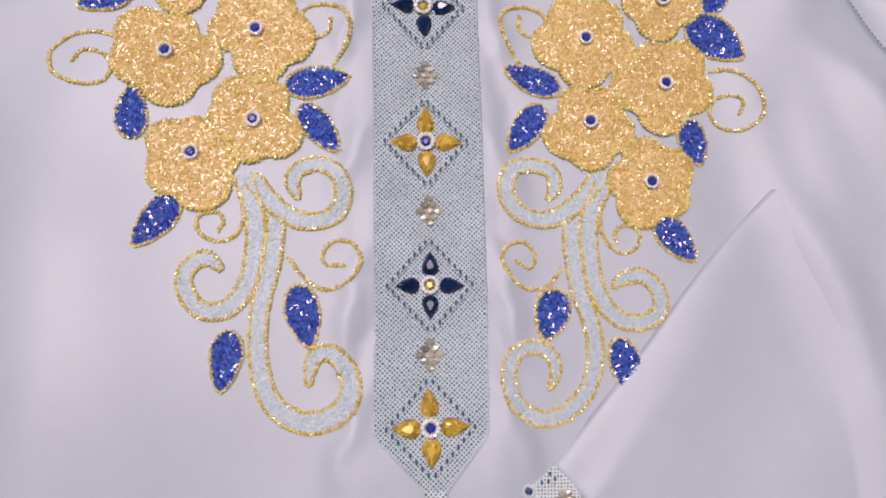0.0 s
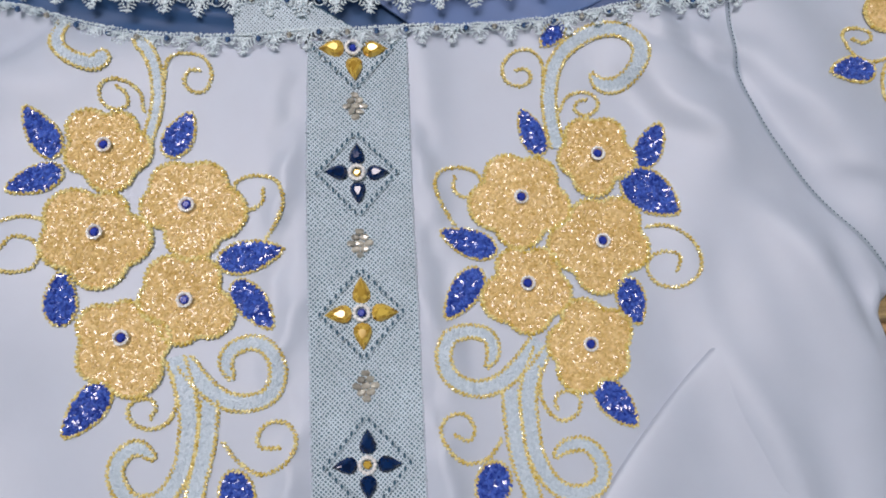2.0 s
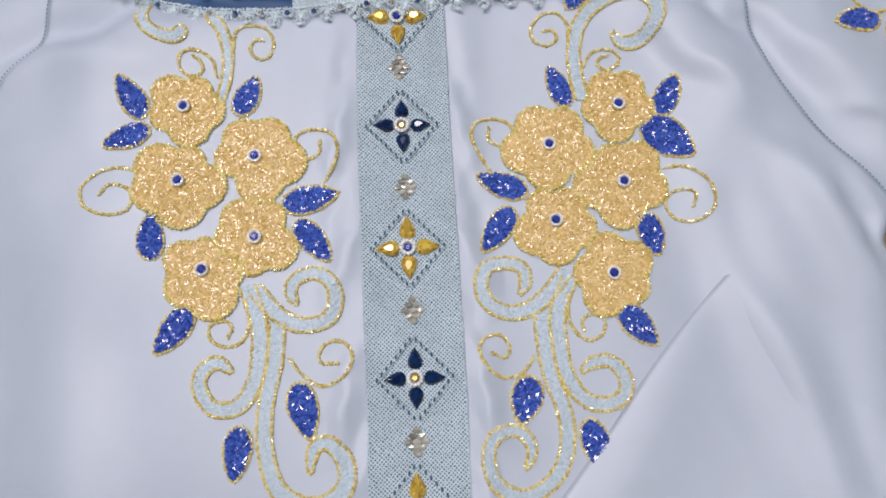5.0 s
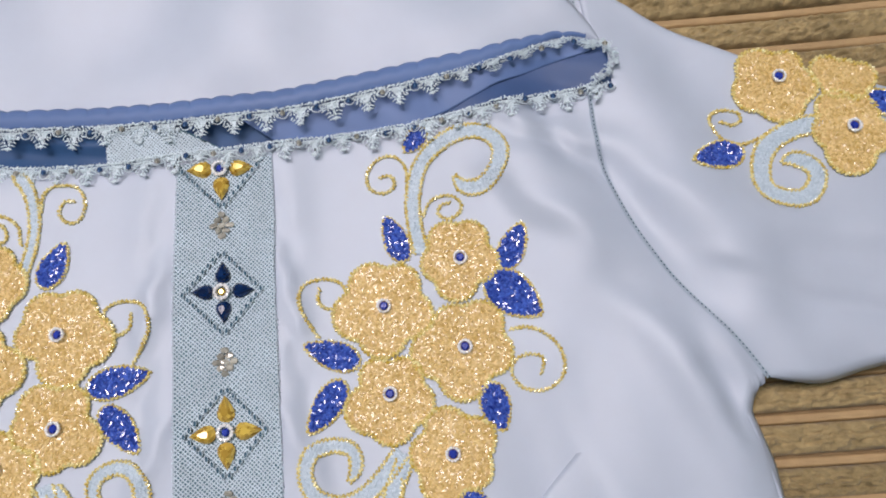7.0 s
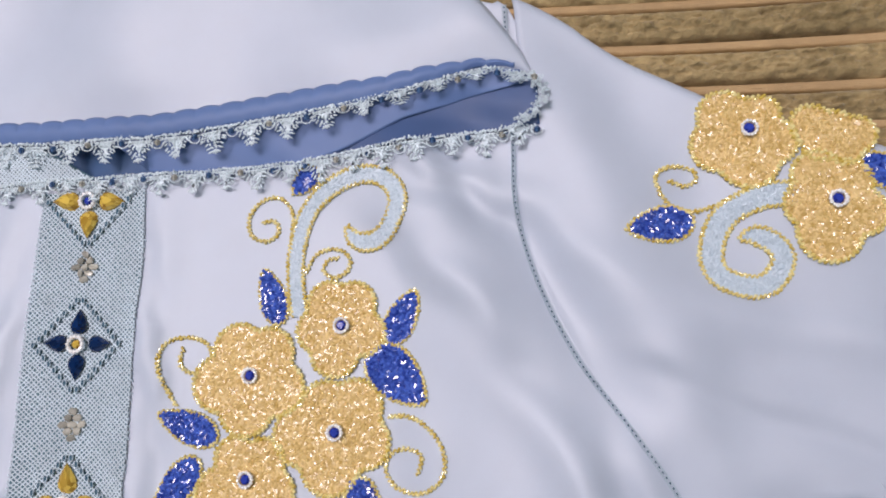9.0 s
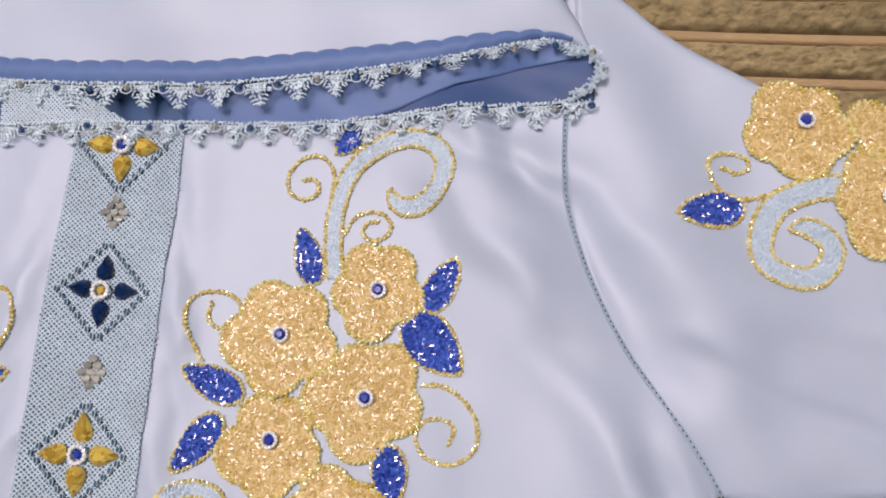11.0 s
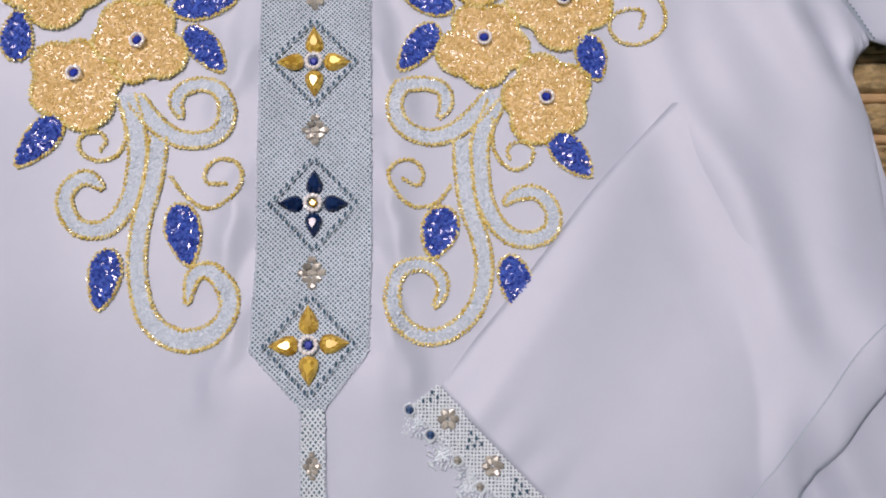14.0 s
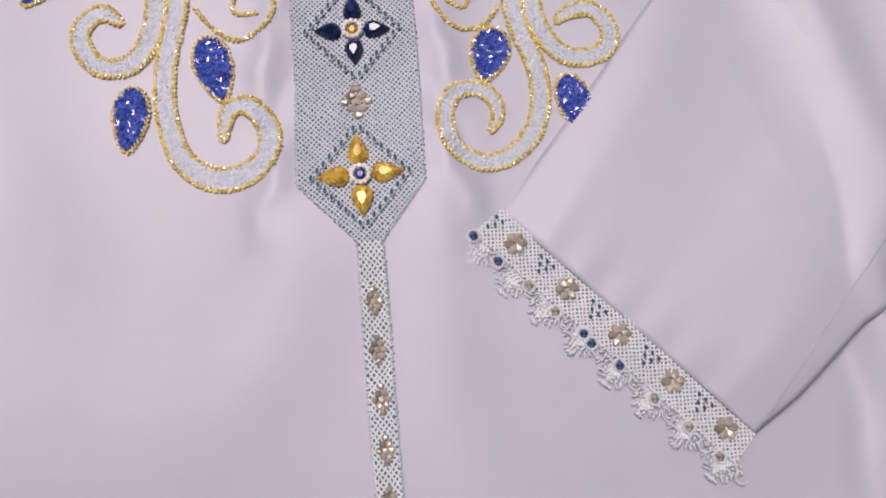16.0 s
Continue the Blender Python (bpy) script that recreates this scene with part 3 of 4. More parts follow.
sheet("neck_facing", facing, 500, 8, LINING, dress, "periwinkle blue gathered neck facing with scalloped edge")


FOLD_LINE = curve_y([(0.004, 0.2215), (0.022, 0.2205), (0.058, 0.2175), (0.096, 0.2180), (0.119, 0.2265), (0.143, 0.2365), (0.169, 0.2435), (0.194, 0.2475)])


def back_lining(u, v):
    x = 0.004 + u * 0.188
    y0, y1 = FOLD_LINE(x), back_y(x) - 0.0015
    y = y1 - (1 - v) * np.maximum(y1 - y0, 0.0008) * np.clip(u * 7 + 0.05, 0, 1)
    taper = np.clip(u * 9, 0, 1) * np.clip((1 - u) * 8, 0.2, 1)
    return x, y, 0.0018 + 0.0030 * np.sin(np.clip(v * 1.25, 0, 1) * math.pi / 2) * taper + 0.0003 * np.sin(x * 150 + v * 4) + relief(x, y)


sheet("back_lining", back_lining, 120, 16, LINING, dress, "periwinkle lining of the back, folded over in the neck opening", thick=0.0006)


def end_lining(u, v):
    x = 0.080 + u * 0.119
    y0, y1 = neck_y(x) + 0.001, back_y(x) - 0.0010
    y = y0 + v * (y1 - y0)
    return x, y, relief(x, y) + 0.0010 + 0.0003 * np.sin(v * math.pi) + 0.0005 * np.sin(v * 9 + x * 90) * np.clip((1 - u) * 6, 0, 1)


sheet("front_lining", end_lining, 90, 24, LINING_HALF_SHADE, dress, "blue lining inside the neck corner, half shade in its colour")


def net_flap(u, v):
    x = -0.054 + u * (0.058 - 0.026 * v)
    y = neck_y(x) + 0.0005 + v * 0.0165
    return x, y, relief(x, y) + 0.0012 + 0.0030 * v


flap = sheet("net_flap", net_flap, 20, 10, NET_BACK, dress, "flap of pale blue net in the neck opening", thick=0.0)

# crochet lace: one scallop of looped thread, then repeats
def ring_loop(bm, x, y, z, r, tube, squash=1.0, turn=0.0, tilt=0.0, seg=9):
    m = Matrix.Translation((x, y, z)) @ Euler((tilt, 0, turn)).to_matrix().to_4x4()
    rows = []
    for i in range(seg):
        a = 2 * math.pi * i / seg
        row = []
        for j in range(4):
            b = math.pi / 2 * j
            rr = r + tube * math.cos(b)
            row.append(bm.verts.new(m @ Vector((rr * math.cos(a), rr * squash * math.sin(a), tube * math.sin(b)))))
        rows.append(row)
    for i in range(seg):
        for j in range(4):
            bm.faces.new((rows[i][j], rows[(i + 1) % seg][j], rows[(i + 1) % seg][(j + 1) % 4], rows[i][(j + 1) % 4]))


def scallop_mesh(name, pitch, depth, seed, power=0.7):
    """A fan of short thread knots with picots that hangs towards -y from a heading at y = 0, and an arch of thread round the stone beside it."""
    rng = np.random.default_rng(seed)
    p, sz, turn = [], [], []

    def knot(x, y, length, wide, a, z=0.0):
        p.append((x, y, z + rng.uniform(0, 0.0006)))
        sz.append((length, wide, wide * 0.9))
        turn.append(a)

    n = int(pitch / 0.0015)
    for i in range(n):
        x = (i + 0.5) * pitch / n - pitch / 2
        knot(x, -0.0004 + rng.uniform(-0.0004, 0.0005), rng.uniform(0.0007, 0.0011), 0.00044, rng.normal(1.4, 0.5))
        knot(x + 0.0005, -0.0016 + rng.uniform(-0.0003, 0.0003), rng.uniform(0.0005, 0.0008), 0.00032, rng.normal(0.2, 0.5))
    rows = max(4, int(depth / 0.0017))
    for k in range(rows):
        t = k / (rows - 1)
        y = -0.0022 - t * (depth - 0.0036)
        half = pitch * 0.36 * (1 - t ** power) + 0.0007
        m = max(1, int(2 * half / 0.00150))
        for i in range(m):
            w = (i + 0.5) / m * 2 - 1
            knot(w * half + rng.uniform(-0.0003, 0.0003), y + rng.uniform(-0.0005, 0.0005), rng.uniform(0.0007, 0.0012), rng.uniform(0.00042, 0.00056), -1.57 + 0.6 * w + rng.normal(0, 0.85))
        for side in (-1, 1):
            knot(side * (half + rng.uniform(0.0002, 0.0013)), y - rng.uniform(-0.0004, 0.0006), rng.uniform(0.0011, 0.0019), 0.00042, -1.57 + side * rng.uniform(0.3, 1.3), 0.0002)
    for e in (-1, 0, 1):
        knot(e * 0.0007, -depth + 0.0007 + 0.0004 * abs(e), 0.0013, 0.00046, -1.57 + 0.4 * e)
    for i in range(9):
        a = math.pi * (1.0 + i / 8)
        knot(pitch / 2 + 0.0024 * math.cos(a), -0.0030 + 0.0022 * math.sin(a), 0.0006, 0.00036, a + 1.57, 0.0002)
    v, f = strew(ICO_V, ICO_F, np.array(p), np.array(sz), turn, rng.normal(0, 0.3, (len(p), 2)))
    web = [(-pitch * 0.34, -0.0010, 0.0), (pitch * 0.34, -0.0010, 0.0)]
    for k in range(8):
        t = k / 7
        web.append(((pitch * 0.20 * (1 - t ** power) + rng.uniform(-0.0008, 0.0008)), -0.0024 - t * (depth - 0.0052), 0.0))
    web += [(-x + rng.uniform(-0.0004, 0.0004), y, 0.0) for x, y, _ in web[:1:-1]]
    web = [(x, y, -0.0003) for x, y, _ in web]
    f.append(tuple(len(v) + i for i in range(len(web)))[::-1])
    v = np.vstack([v, web])
    me = bpy.data.meshes.new(name)
    me.from_pydata(v.tolist(), [], f)
    me.polygons.foreach_set("use_smooth", [True] * len(me.polygons))
    me.materials.append(LACE)
    me.update()
    return me


def lace_edge(name, q, pitch, depth, lift, parent, flat=None, stones=(STEEL_BLUE, GREY_CRYSTAL), label="", squeeze=None):
    """Scallops along the line q, pointing to its right-hand side; the first mesh is the heading cord."""
    q = resample(q, 0.0011)
    z = (relief(q[:, 0], q[:, 1]) if flat is None else np.full(len(q), flat)) + lift
    n = len(q)
    d, nrm = normals2(q)
    q = q + RNG.normal(0, 0.0003, q.shape)
    v, f = strew(ICO_V, ICO_F, np.column_stack([q, z]), np.array([[0.0009, 0.0005, 0.0005]]) * RNG.uniform(0.7, 1.2, (n, 1)), np.arctan2(d[:, 1], d[:, 0]) + RNG.normal(0.5, 0.7, n), RNG.normal(0, 0.3, (n, 2)))
    trim = mesh_object(name, v, f, LACE, parent, label)
    meshes = [scallop_mesh("scallop", pitch, depth, 3 + k) for k in range(5)]
    p = resample(q, pitch)
    d, nrm = normals2(p)
    for i in range(len(p)):
        zz = (float(relief(*p[i])) if flat is None else flat) + lift
        ob = new("scallop", meshes[(i * 3) % 5])
        ob.parent = trim
        ob.matrix_basis = pose(p[i][0], p[i][1], zz, math.degrees(0.10 * math.sin(i * 2.3)), 0, math.degrees(math.atan2(d[i][1], d[i][0])) + 3 * math.sin(i * 1.9)) @ Matrix.Diagonal((1, squeeze(p[i][0]) if squeeze else 0.9 + 0.15 * math.sin(i * 2.7), 1, 1))
        a = p[i] + d[i] * pitch * 0.5 - nrm[i] * 0.0028
        bm = bmesh.new()
        bmesh.ops.create_icosphere(bm, subdivisions=1, radius=0.0016, matrix=Matrix.Translation((a[0], a[1], zz + 0.0009)) @ Matrix.Diagonal((1, 1, 0.7, 1)))
        part("rhinestone", bm, stones[0] if (i * 7 + 3) % 5 < 3 else stones[1], trim)
    return trim


XS = np.linspace(-0.215, 0.190, 160)
front_line = np.stack([XS, neck_y(XS) + 0.0006], 1)
lace_edge("front_neck_lace", front_line, 0.0150, 0.0105, 0.0030, dress, squeeze=lambda x: 0.35 + 0.60 * min(1.0, max(0.0, (x + 0.16) / 0.06)) + 0.1 * math.sin(x * 190), label="pale crochet lace on the front neckline")
back_line = np.stack([XS, back_y(XS) - 0.0078 + 0.0045 * np.clip((XS - 0.10) / 0.08, 0, 1)], 1)
lace_edge("back_neck_lace", back_line, 0.0174, 0.0110, 0.0, dress, flat=0.0060, squeeze=lambda x: 1.0 - 0.55 * min(1.0, max(0.0, (x - 0.09) / 0.07)), label="pale crochet lace on the back neckline")
corner = spline([(0.190, 0.2495), (0.1975, 0.2470), (0.2010, 0.2415), (0.1985, 0.2345), (0.190, 0.2300)], 0.001)
bm = bmesh.new()
rng = random.Random(5)
for i, (x, y) in enumerate(resample(corner, 0.0011)):
    for k in range(5):
        ring_loop(bm, x + rng.uniform(-0.0022, 0.0022), y + rng.uniform(-0.0022, 0.0022), float(relief(x, y)) + 0.004 + rng.uniform(0, 0.002), 0.0008, 0.00028, 0.5, rng.uniform(0, 3), rng.uniform(-0.6, 0.6), 7)
part("corner_lace", bm, LACE, dress, "bunched lace at the neck corner")


# net insertion down the middle of the front
def net(name, poly, pitch, width, lift, parent, label="", angle=45.0, turn=0.0, height=None, material=None):
    """Two crossing families of threads, clipped to the outline, over and under each other."""
    poly = np.array(poly)
    zf = height or relief
    c = poly.mean(0)
    verts, faces = [], []
    rad = np.abs(poly - c).max() * 1.5
    for fam, a in enumerate((radians(angle + turn), radians(180 - angle + turn))):
        d = np.array([math.cos(a), math.sin(a)])
        n = np.array([-d[1], d[0]])
        for k in range(-int(rad / pitch), int(rad / pitch) + 1):
            o = c + n * k * pitch
            hits = []
            for p, q in zip(poly, np.roll(poly, -1, 0)):
                e = q - p
                den = d[0] * e[1] - d[1] * e[0]
                if abs(den) < 1e-12:
                    continue
                w = p - o
                s = (w[0] * d[1] - w[1] * d[0]) / den
                if 0 <= s < 1:
                    hits.append((w[0] * e[1] - w[1] * e[0]) / den)
            hits.sort()
            for s0, s1 in zip(hits[::2], hits[1::2]):
                if s1 - s0 < pitch:
                    continue
                m = max(2, int((s1 - s0) / pitch) + 1)
                t = np.linspace(s0, s1, m)
                wob = RNG.normal(0, pitch * 0.09, m)
                mid = o + d * t[:, None] + n * wob[:, None]
                up = ((np.arange(m) + k) % 2) * pitch * 0.25
                b = len(verts)
                for i in range(m):
                    z = float(zf(mid[i][0], mid[i][1])) + lift + up[i] * (1 if fam else -1) * 0.5
                    wv = width * 0.5 * (0.85 + 0.2 * ((i + k) % 2) + RNG.uniform(-0.12, 0.18))
                    for off, dz in ((-1, 0.0), (0, width * 0.35), (1, 0.0)):
                        pnt = mid[i] + n * off * wv
                        verts.append((pnt[0], pnt[1], z + dz))
                for i in range(m - 1):
                    for j in range(2):
                        faces.append((b + i * 3 + j, b + i * 3 + j + 1, b + i * 3 + j + 4, b + i * 3 + j + 3))
    return mesh_object(name, verts, faces, material or NET, parent, label, smooth=True, kind="stuff")


def flat_strip(name, left, right, lift, material, parent, n=120, label=""):
    """A strip between two lines x(y) from top to bottom."""
    def fn(u, v):
        ys = left[0][1] + (left[-1][1] - left[0][1]) * u
        xl = np.interp(-ys, [-p[1] for p in left], [p[0] for p in left])
        xr = np.interp(-ys, [-p[1] for p in right], [p[0] for p in right])
        x = xl + (xr - xl) * v
        return x, ys, relief(x, ys) + lift
    return sheet(name, fn, n, 9, material, parent, label, thick=0.0)


net("net_mesh", [(-0.054, 0.2155), (0.003, 0.2185), (-0.022, 0.2330), (-0.054, 0.2320)], 0.00128, 0.00078, 0.0018, flap, height=lambda x, y: relief(x, y) + 0.18 * max(0.0, y - float(neck_y(x))))
BL = [(-0.0195, 0.2130), (-0.0205, 0.19), (-0.0221, 0.1346), (-0.0225, 0.0812), (-0.0231, 0.0033), (-0.0247, -0.0455), (-0.0043, -0.0687), (-0.0050, -0.0962), (-0.0058, -0.1447), (-0.0070, -0.32)]
BR = [(0.0270, 0.2150), (0.0266, 0.19), (0.0254, 0.1346), (0.0252, 0.0812), (0.0243, 0.0033), (0.0225, -0.0475), (0.0047, -0.0692), (0.0045, -0.0970), (0.0036, -0.1450), (0.0030, -0.32)]
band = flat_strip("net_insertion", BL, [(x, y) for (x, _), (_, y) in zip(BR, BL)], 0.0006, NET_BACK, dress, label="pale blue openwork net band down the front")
net("net_mesh", BL[:6] + [(-0.0043, -0.0687), (0.0047, -0.0692)] + BR[:6][::-1], 0.00142, 0.00062, 0.0010, band)
net("net_mesh", BL[6:] + BR[6:][::-1], 0.00158, 0.00074, 0.0010, band, angle=52, material=LACE)
for line, s in ((BL, -1), (BR, 1)):
    q = resample(np.array(line, float), 0.0013)
    bead_line("edge_stitch", q + [0.0002 * s, 0], band, 0.00048, 0.0011, NET)


def eyelets(name, centres, parent, rx=0.00055, ry=0.00105):
    v, f = [], []
    for x, y, a in centres:
        z = float(relief(x, y)) + 0.0017
        b = len(v)
        k = 10
        for i in range(k):
            t = 2 * math.pi * i / k
            px, py = rx * math.cos(t), ry * math.sin(t)
            v.append((x + px * math.cos(a) - py * math.sin(a), y + px * math.sin(a) + py * math.cos(a), z))
        f.append(tuple(range(b, b + k)))
    return mesh_object(name, v, f, EYELET, parent, kind="stuff")


def eyelet_mesh():
    """A dark slit with a raised thread rim."""
    me = bpy.data.meshes.new("eyelet")
    k = 10
    t = np.arange(k) * 2 * math.pi / k
    v = [(0.00070 * math.cos(i), 0.00132 * math.sin(i), 0.0) for i in t] + [(0.00098 * math.cos(i), 0.00156 * math.sin(i), 0.00003) for i in t]
    f = [tuple(range(k))] + [(i, (i + 1) % k, k + (i + 1) % k, k + i) for i in range(k)]
    me.from_pydata(v, [], f)
    me.materials.append(EYELET)
    me.materials.append(NET)
    me.polygons.foreach_set("material_index", [0] + [1] * k)
    me.update()
    return me


EYELET_MESH = eyelet_mesh()
CROSSES = [(0.0015, 0.2086, 1), (0.0008, 0.1461, 0), (0.0003, 0.0810, 1), (0.0002, 0.0160, 0), (-0.0011, -0.0437, 1)]


def jewel_cross(x, y, amber):
    stone, mid = (AMBER, ROYAL) if amber else (SAPPHIRE, AMBER)
    hub = round_gem("jewel_cross", x, y, 0.0019, 0.0022, mid, dress, "cross of four amber teardrop stones round a blue stone" if amber else "cross of four dark blue teardrop stones round a yellow stone")
    for k in range(4):
        if y > 0.2 and k == 1:
            continue
        drop_gem("teardrop_stone", x, y, k * math.pi / 2 + RNG.normal(0, 0.03), 0.0122 if amber else 0.0106, 0.0083 if amber else 0.0074, 0.0043, stone, hub)
    n = 12
    a = np.arange(n) * 2 * math.pi / n
    p = np.column_stack([x + 0.0033 * np.cos(a), y + 0.0033 * np.sin(a), np.full(n, float(relief(x, y)) + 0.0034)])
    v, f = strew(ICO_V, ICO_F, p, np.full((n, 3), 0.00105), a, RNG.normal(0, 0.4, (n, 2)))
    mesh_object("crystal_ring", v, f, CRYSTAL, hub, kind="stuff")
    e = []
    for sx, sy in ((1, 1), (-1, 1), (-1, -1), (1, -1)):
        for i in range(8):
            t = i / 7.6
            if i == 0 and sy < 0:
                continue
            ex, ey = x + sx * 0.0183 * (1 - t), y + sy * 0.0203 * t
            if ey < 0.211:
                e.append((ex, ey, sx * sy * 0.12))
    for ex, ey, ang in e:
        ob = new("eyelet", EYELET_MESH)
        ob.parent = band
        ob.matrix_basis = pose(ex, ey, float(relief(ex, ey)) + 0.0027, 0, 0, math.degrees(ang))


for c in CROSSES:
    jewel_cross(*c)


def rosette(x, y, rx, ry, parent, rows=5):
    """A little woven lozenge of metallic thread."""
    p, s = [], []
    for r in range(rows):
        t = (r - (rows - 1) / 2) / ((rows - 1) / 2)
        m = (1, 2, 3, 2, 1)[r] if rows == 5 else 2
        for i in range(m):
            p.append((x + (i - (m - 1) / 2) * rx * 0.66, y + t * ry * 0.85, 0))
            s.append((rx * 0.42, ry * 0.27, 0.0008))
    p = np.array(p)
    p[:, 2] = relief(p[:, 0], p[:, 1]) + 0.0016
    v, f = strew(ICO_V, ICO_F, p, np.array(s), RNG.normal(0, 0.25, len(p)), RNG.normal(0, 0.25, (len(p), 2)))
    return mesh_object("thread_rosette", v, f, SILVER, parent, "woven silver-gold thread lozenge")


for x, y in ((0.0012, 0.1794), (0.0008, 0.1130), (0.0008, 0.0490), (-0.0005, -0.0138)):
    rosette(x, y, 0.0060, 0.0064, band)
for i in range(13):
    rosette(-0.0003 - 0.00035 * i * 0.4, -0.0912 - 0.01775 * i, 0.0036, 0.0052, band)


# ---- beaded appliques ----
def flower(cx, cy, petals, gem=True):
    """Petals: (angle in degrees, reach in mm). The outline is the envelope of round petals."""
    th = np.linspace(0, 2 * math.pi, 180, endpoint=False)
    mean = sum(r for _, r in petals) / len(petals) / 1000
    r = np.full(180, 0.62 * mean)
    for a, reach in petals:
        reach /= 1000
        rho = 0.47 * reach
        dc = reach - rho
        da = th - radians(a)
        disc = rho ** 2 - (dc * np.sin(da)) ** 2
        hit = np.where((disc > 0) & (np.cos(da) > 0), dc * np.cos(da) + np.sqrt(np.maximum(disc, 0)), 0)
        r = np.maximum(r, hit)
    k = np.array([1, 2, 3, 4, 3, 2, 1.0])
    r = sum(np.roll(r, i - 3) * w for i, w in enumerate(k)) / k.sum()
    q = np.stack([cx + r * np.cos(th), cy + r * np.sin(th)], 1)
    pad = fan_pad("flower_applique", q, (cx, cy), 0.0008, GOLD_FELT, dress, "gold beaded flower with a blue rhinestone centre")
    chips("bead_filling", fill(q, 0.00112), 0.00060, 0.0010, GOLD_CHIP, pad, tilt=0.20, stretch=1.4)
    bead_line("bead_edging", resample(q, 0.00100, True), pad, 0.00082, closed=True, lift=0.0013)
    if gem:
        round_gem("centre_rhinestone", cx, cy, 0.0021, 0.0022, ROYAL, pad, "royal blue rhinestone")
        a = np.arange(14) * 2 * math.pi / 14
        p = np.column_stack([cx + 0.0029 * np.cos(a), cy + 0.0029 * np.sin(a), np.full(14, float(relief(cx, cy)) + 0.0032)])
        v, f = strew(ICO_V, ICO_F, p, RNG.uniform(0.0006, 0.0010, (14, 1)) * np.ones((1, 3)), a, RNG.normal(0, 0.5, (14, 2)))
        mesh_object("crystal_ring", v, f, CRYSTAL, pad, kind="stuff")
    return pad


def leaf(base, tip, width):
    b, t = np.array(base), np.array(tip)
    axis = t - b
    n = np.array([-axis[1], axis[0]]) / np.hypot(*axis)
    s = np.linspace(0, 1, 30)
    w = width / 2000 * np.sin(math.pi * s ** 0.80) ** 0.64 * (1 - 0.15 * s)
    q = np.vstack([b + axis * s[:, None] + n * w[:, None], (b + axis * s[:, None] - n * w[:, None])[-2:0:-1]])
    c = b + axis * 0.42
    inner = c + (q - c) * 0.94
    pad = fan_pad("leaf_applique", q, c, 0.0007, BLUE_FELT, dress, "royal blue beaded leaf edged with gold beads")
    chips("bead_filling", fill(inner, 0.00132), 0.00068, 0.0011, BLUE_CHIP, pad, tilt=0.30, stretch=1.5)
    bead_line("bead_edging", resample(q, 0.00092, True), pad, 0.00070, closed=True, lift=0.0008)


def scroll(points, w0, w1, bulge=0.0):
    """A pale beaded ribbon from width w0 to w1 (mm), with a row of gold beads on both edges and round its end."""
    q = spline(points, 0.001)
    d, nrm = normals2(q)
    n = len(q)
    s = np.linspace(0, 1, n)
    w = (w0 + (w1 - w0) * s ** 1.5 + bulge * np.exp(-((s - 0.68) / 0.22) ** 2)) * np.clip(np.sqrt(np.clip((1 - s) / 0.07, 0, 1)), 0.32, 1)
    w = (w[:, None] + (0.7 if points[0][1] < 0.1 else -0.4)) / 2000
    l, r = q + nrm * w, q - nrm * w
    v = np.vstack([np.column_stack([p, relief(p[:, 0], p[:, 1]) + z]) for p, z in ((l, 0.0002), (q, 0.0009), (r, 0.0002))])
    f = []
    for i in range(n - 1):
        for k in range(2):
            f.append((k * n + i + 1, k * n + i, (k + 1) * n + i, (k + 1) * n + i + 1))
    pad = mesh_object("scroll_applique", v, f, PALE_FELT, dress, "pale blue beaded scroll edged with gold beads", smooth=True)
    xs = []
    for i in range(n):
        m = max(1, int(w[i][0] * 2 / 0.00115) - 1)
        for j in range(m):
            xs.append(q[i] + nrm[i] * w[i] * 0.86 * ((j + 0.5) / m * 2 - 1))
    xs = np.array(xs)
    chips("bead_filling", xs + RNG.uniform(-0.0003, 0.0003, xs.shape), 0.00060, 0.0008, PALE_CHIP, pad, tilt=0.12, stretch=2.0, flat=0.36)
    end = np.vstack([l, l[-1] + (r[-1] - l[-1]) * np.linspace(0.15, 0.85, 5)[:, None], r[::-1]])
    bead_line("bead_edging", resample(end, 0.00092), pad, 0.00072, lift=0.0008)


def tendril(points):
    q = spline(points, 0.00092)
    ob = bead_line("gold_tendril", q, dress, 0.00074, 0.0007, label="curled tendril of gold beads")
    return ob


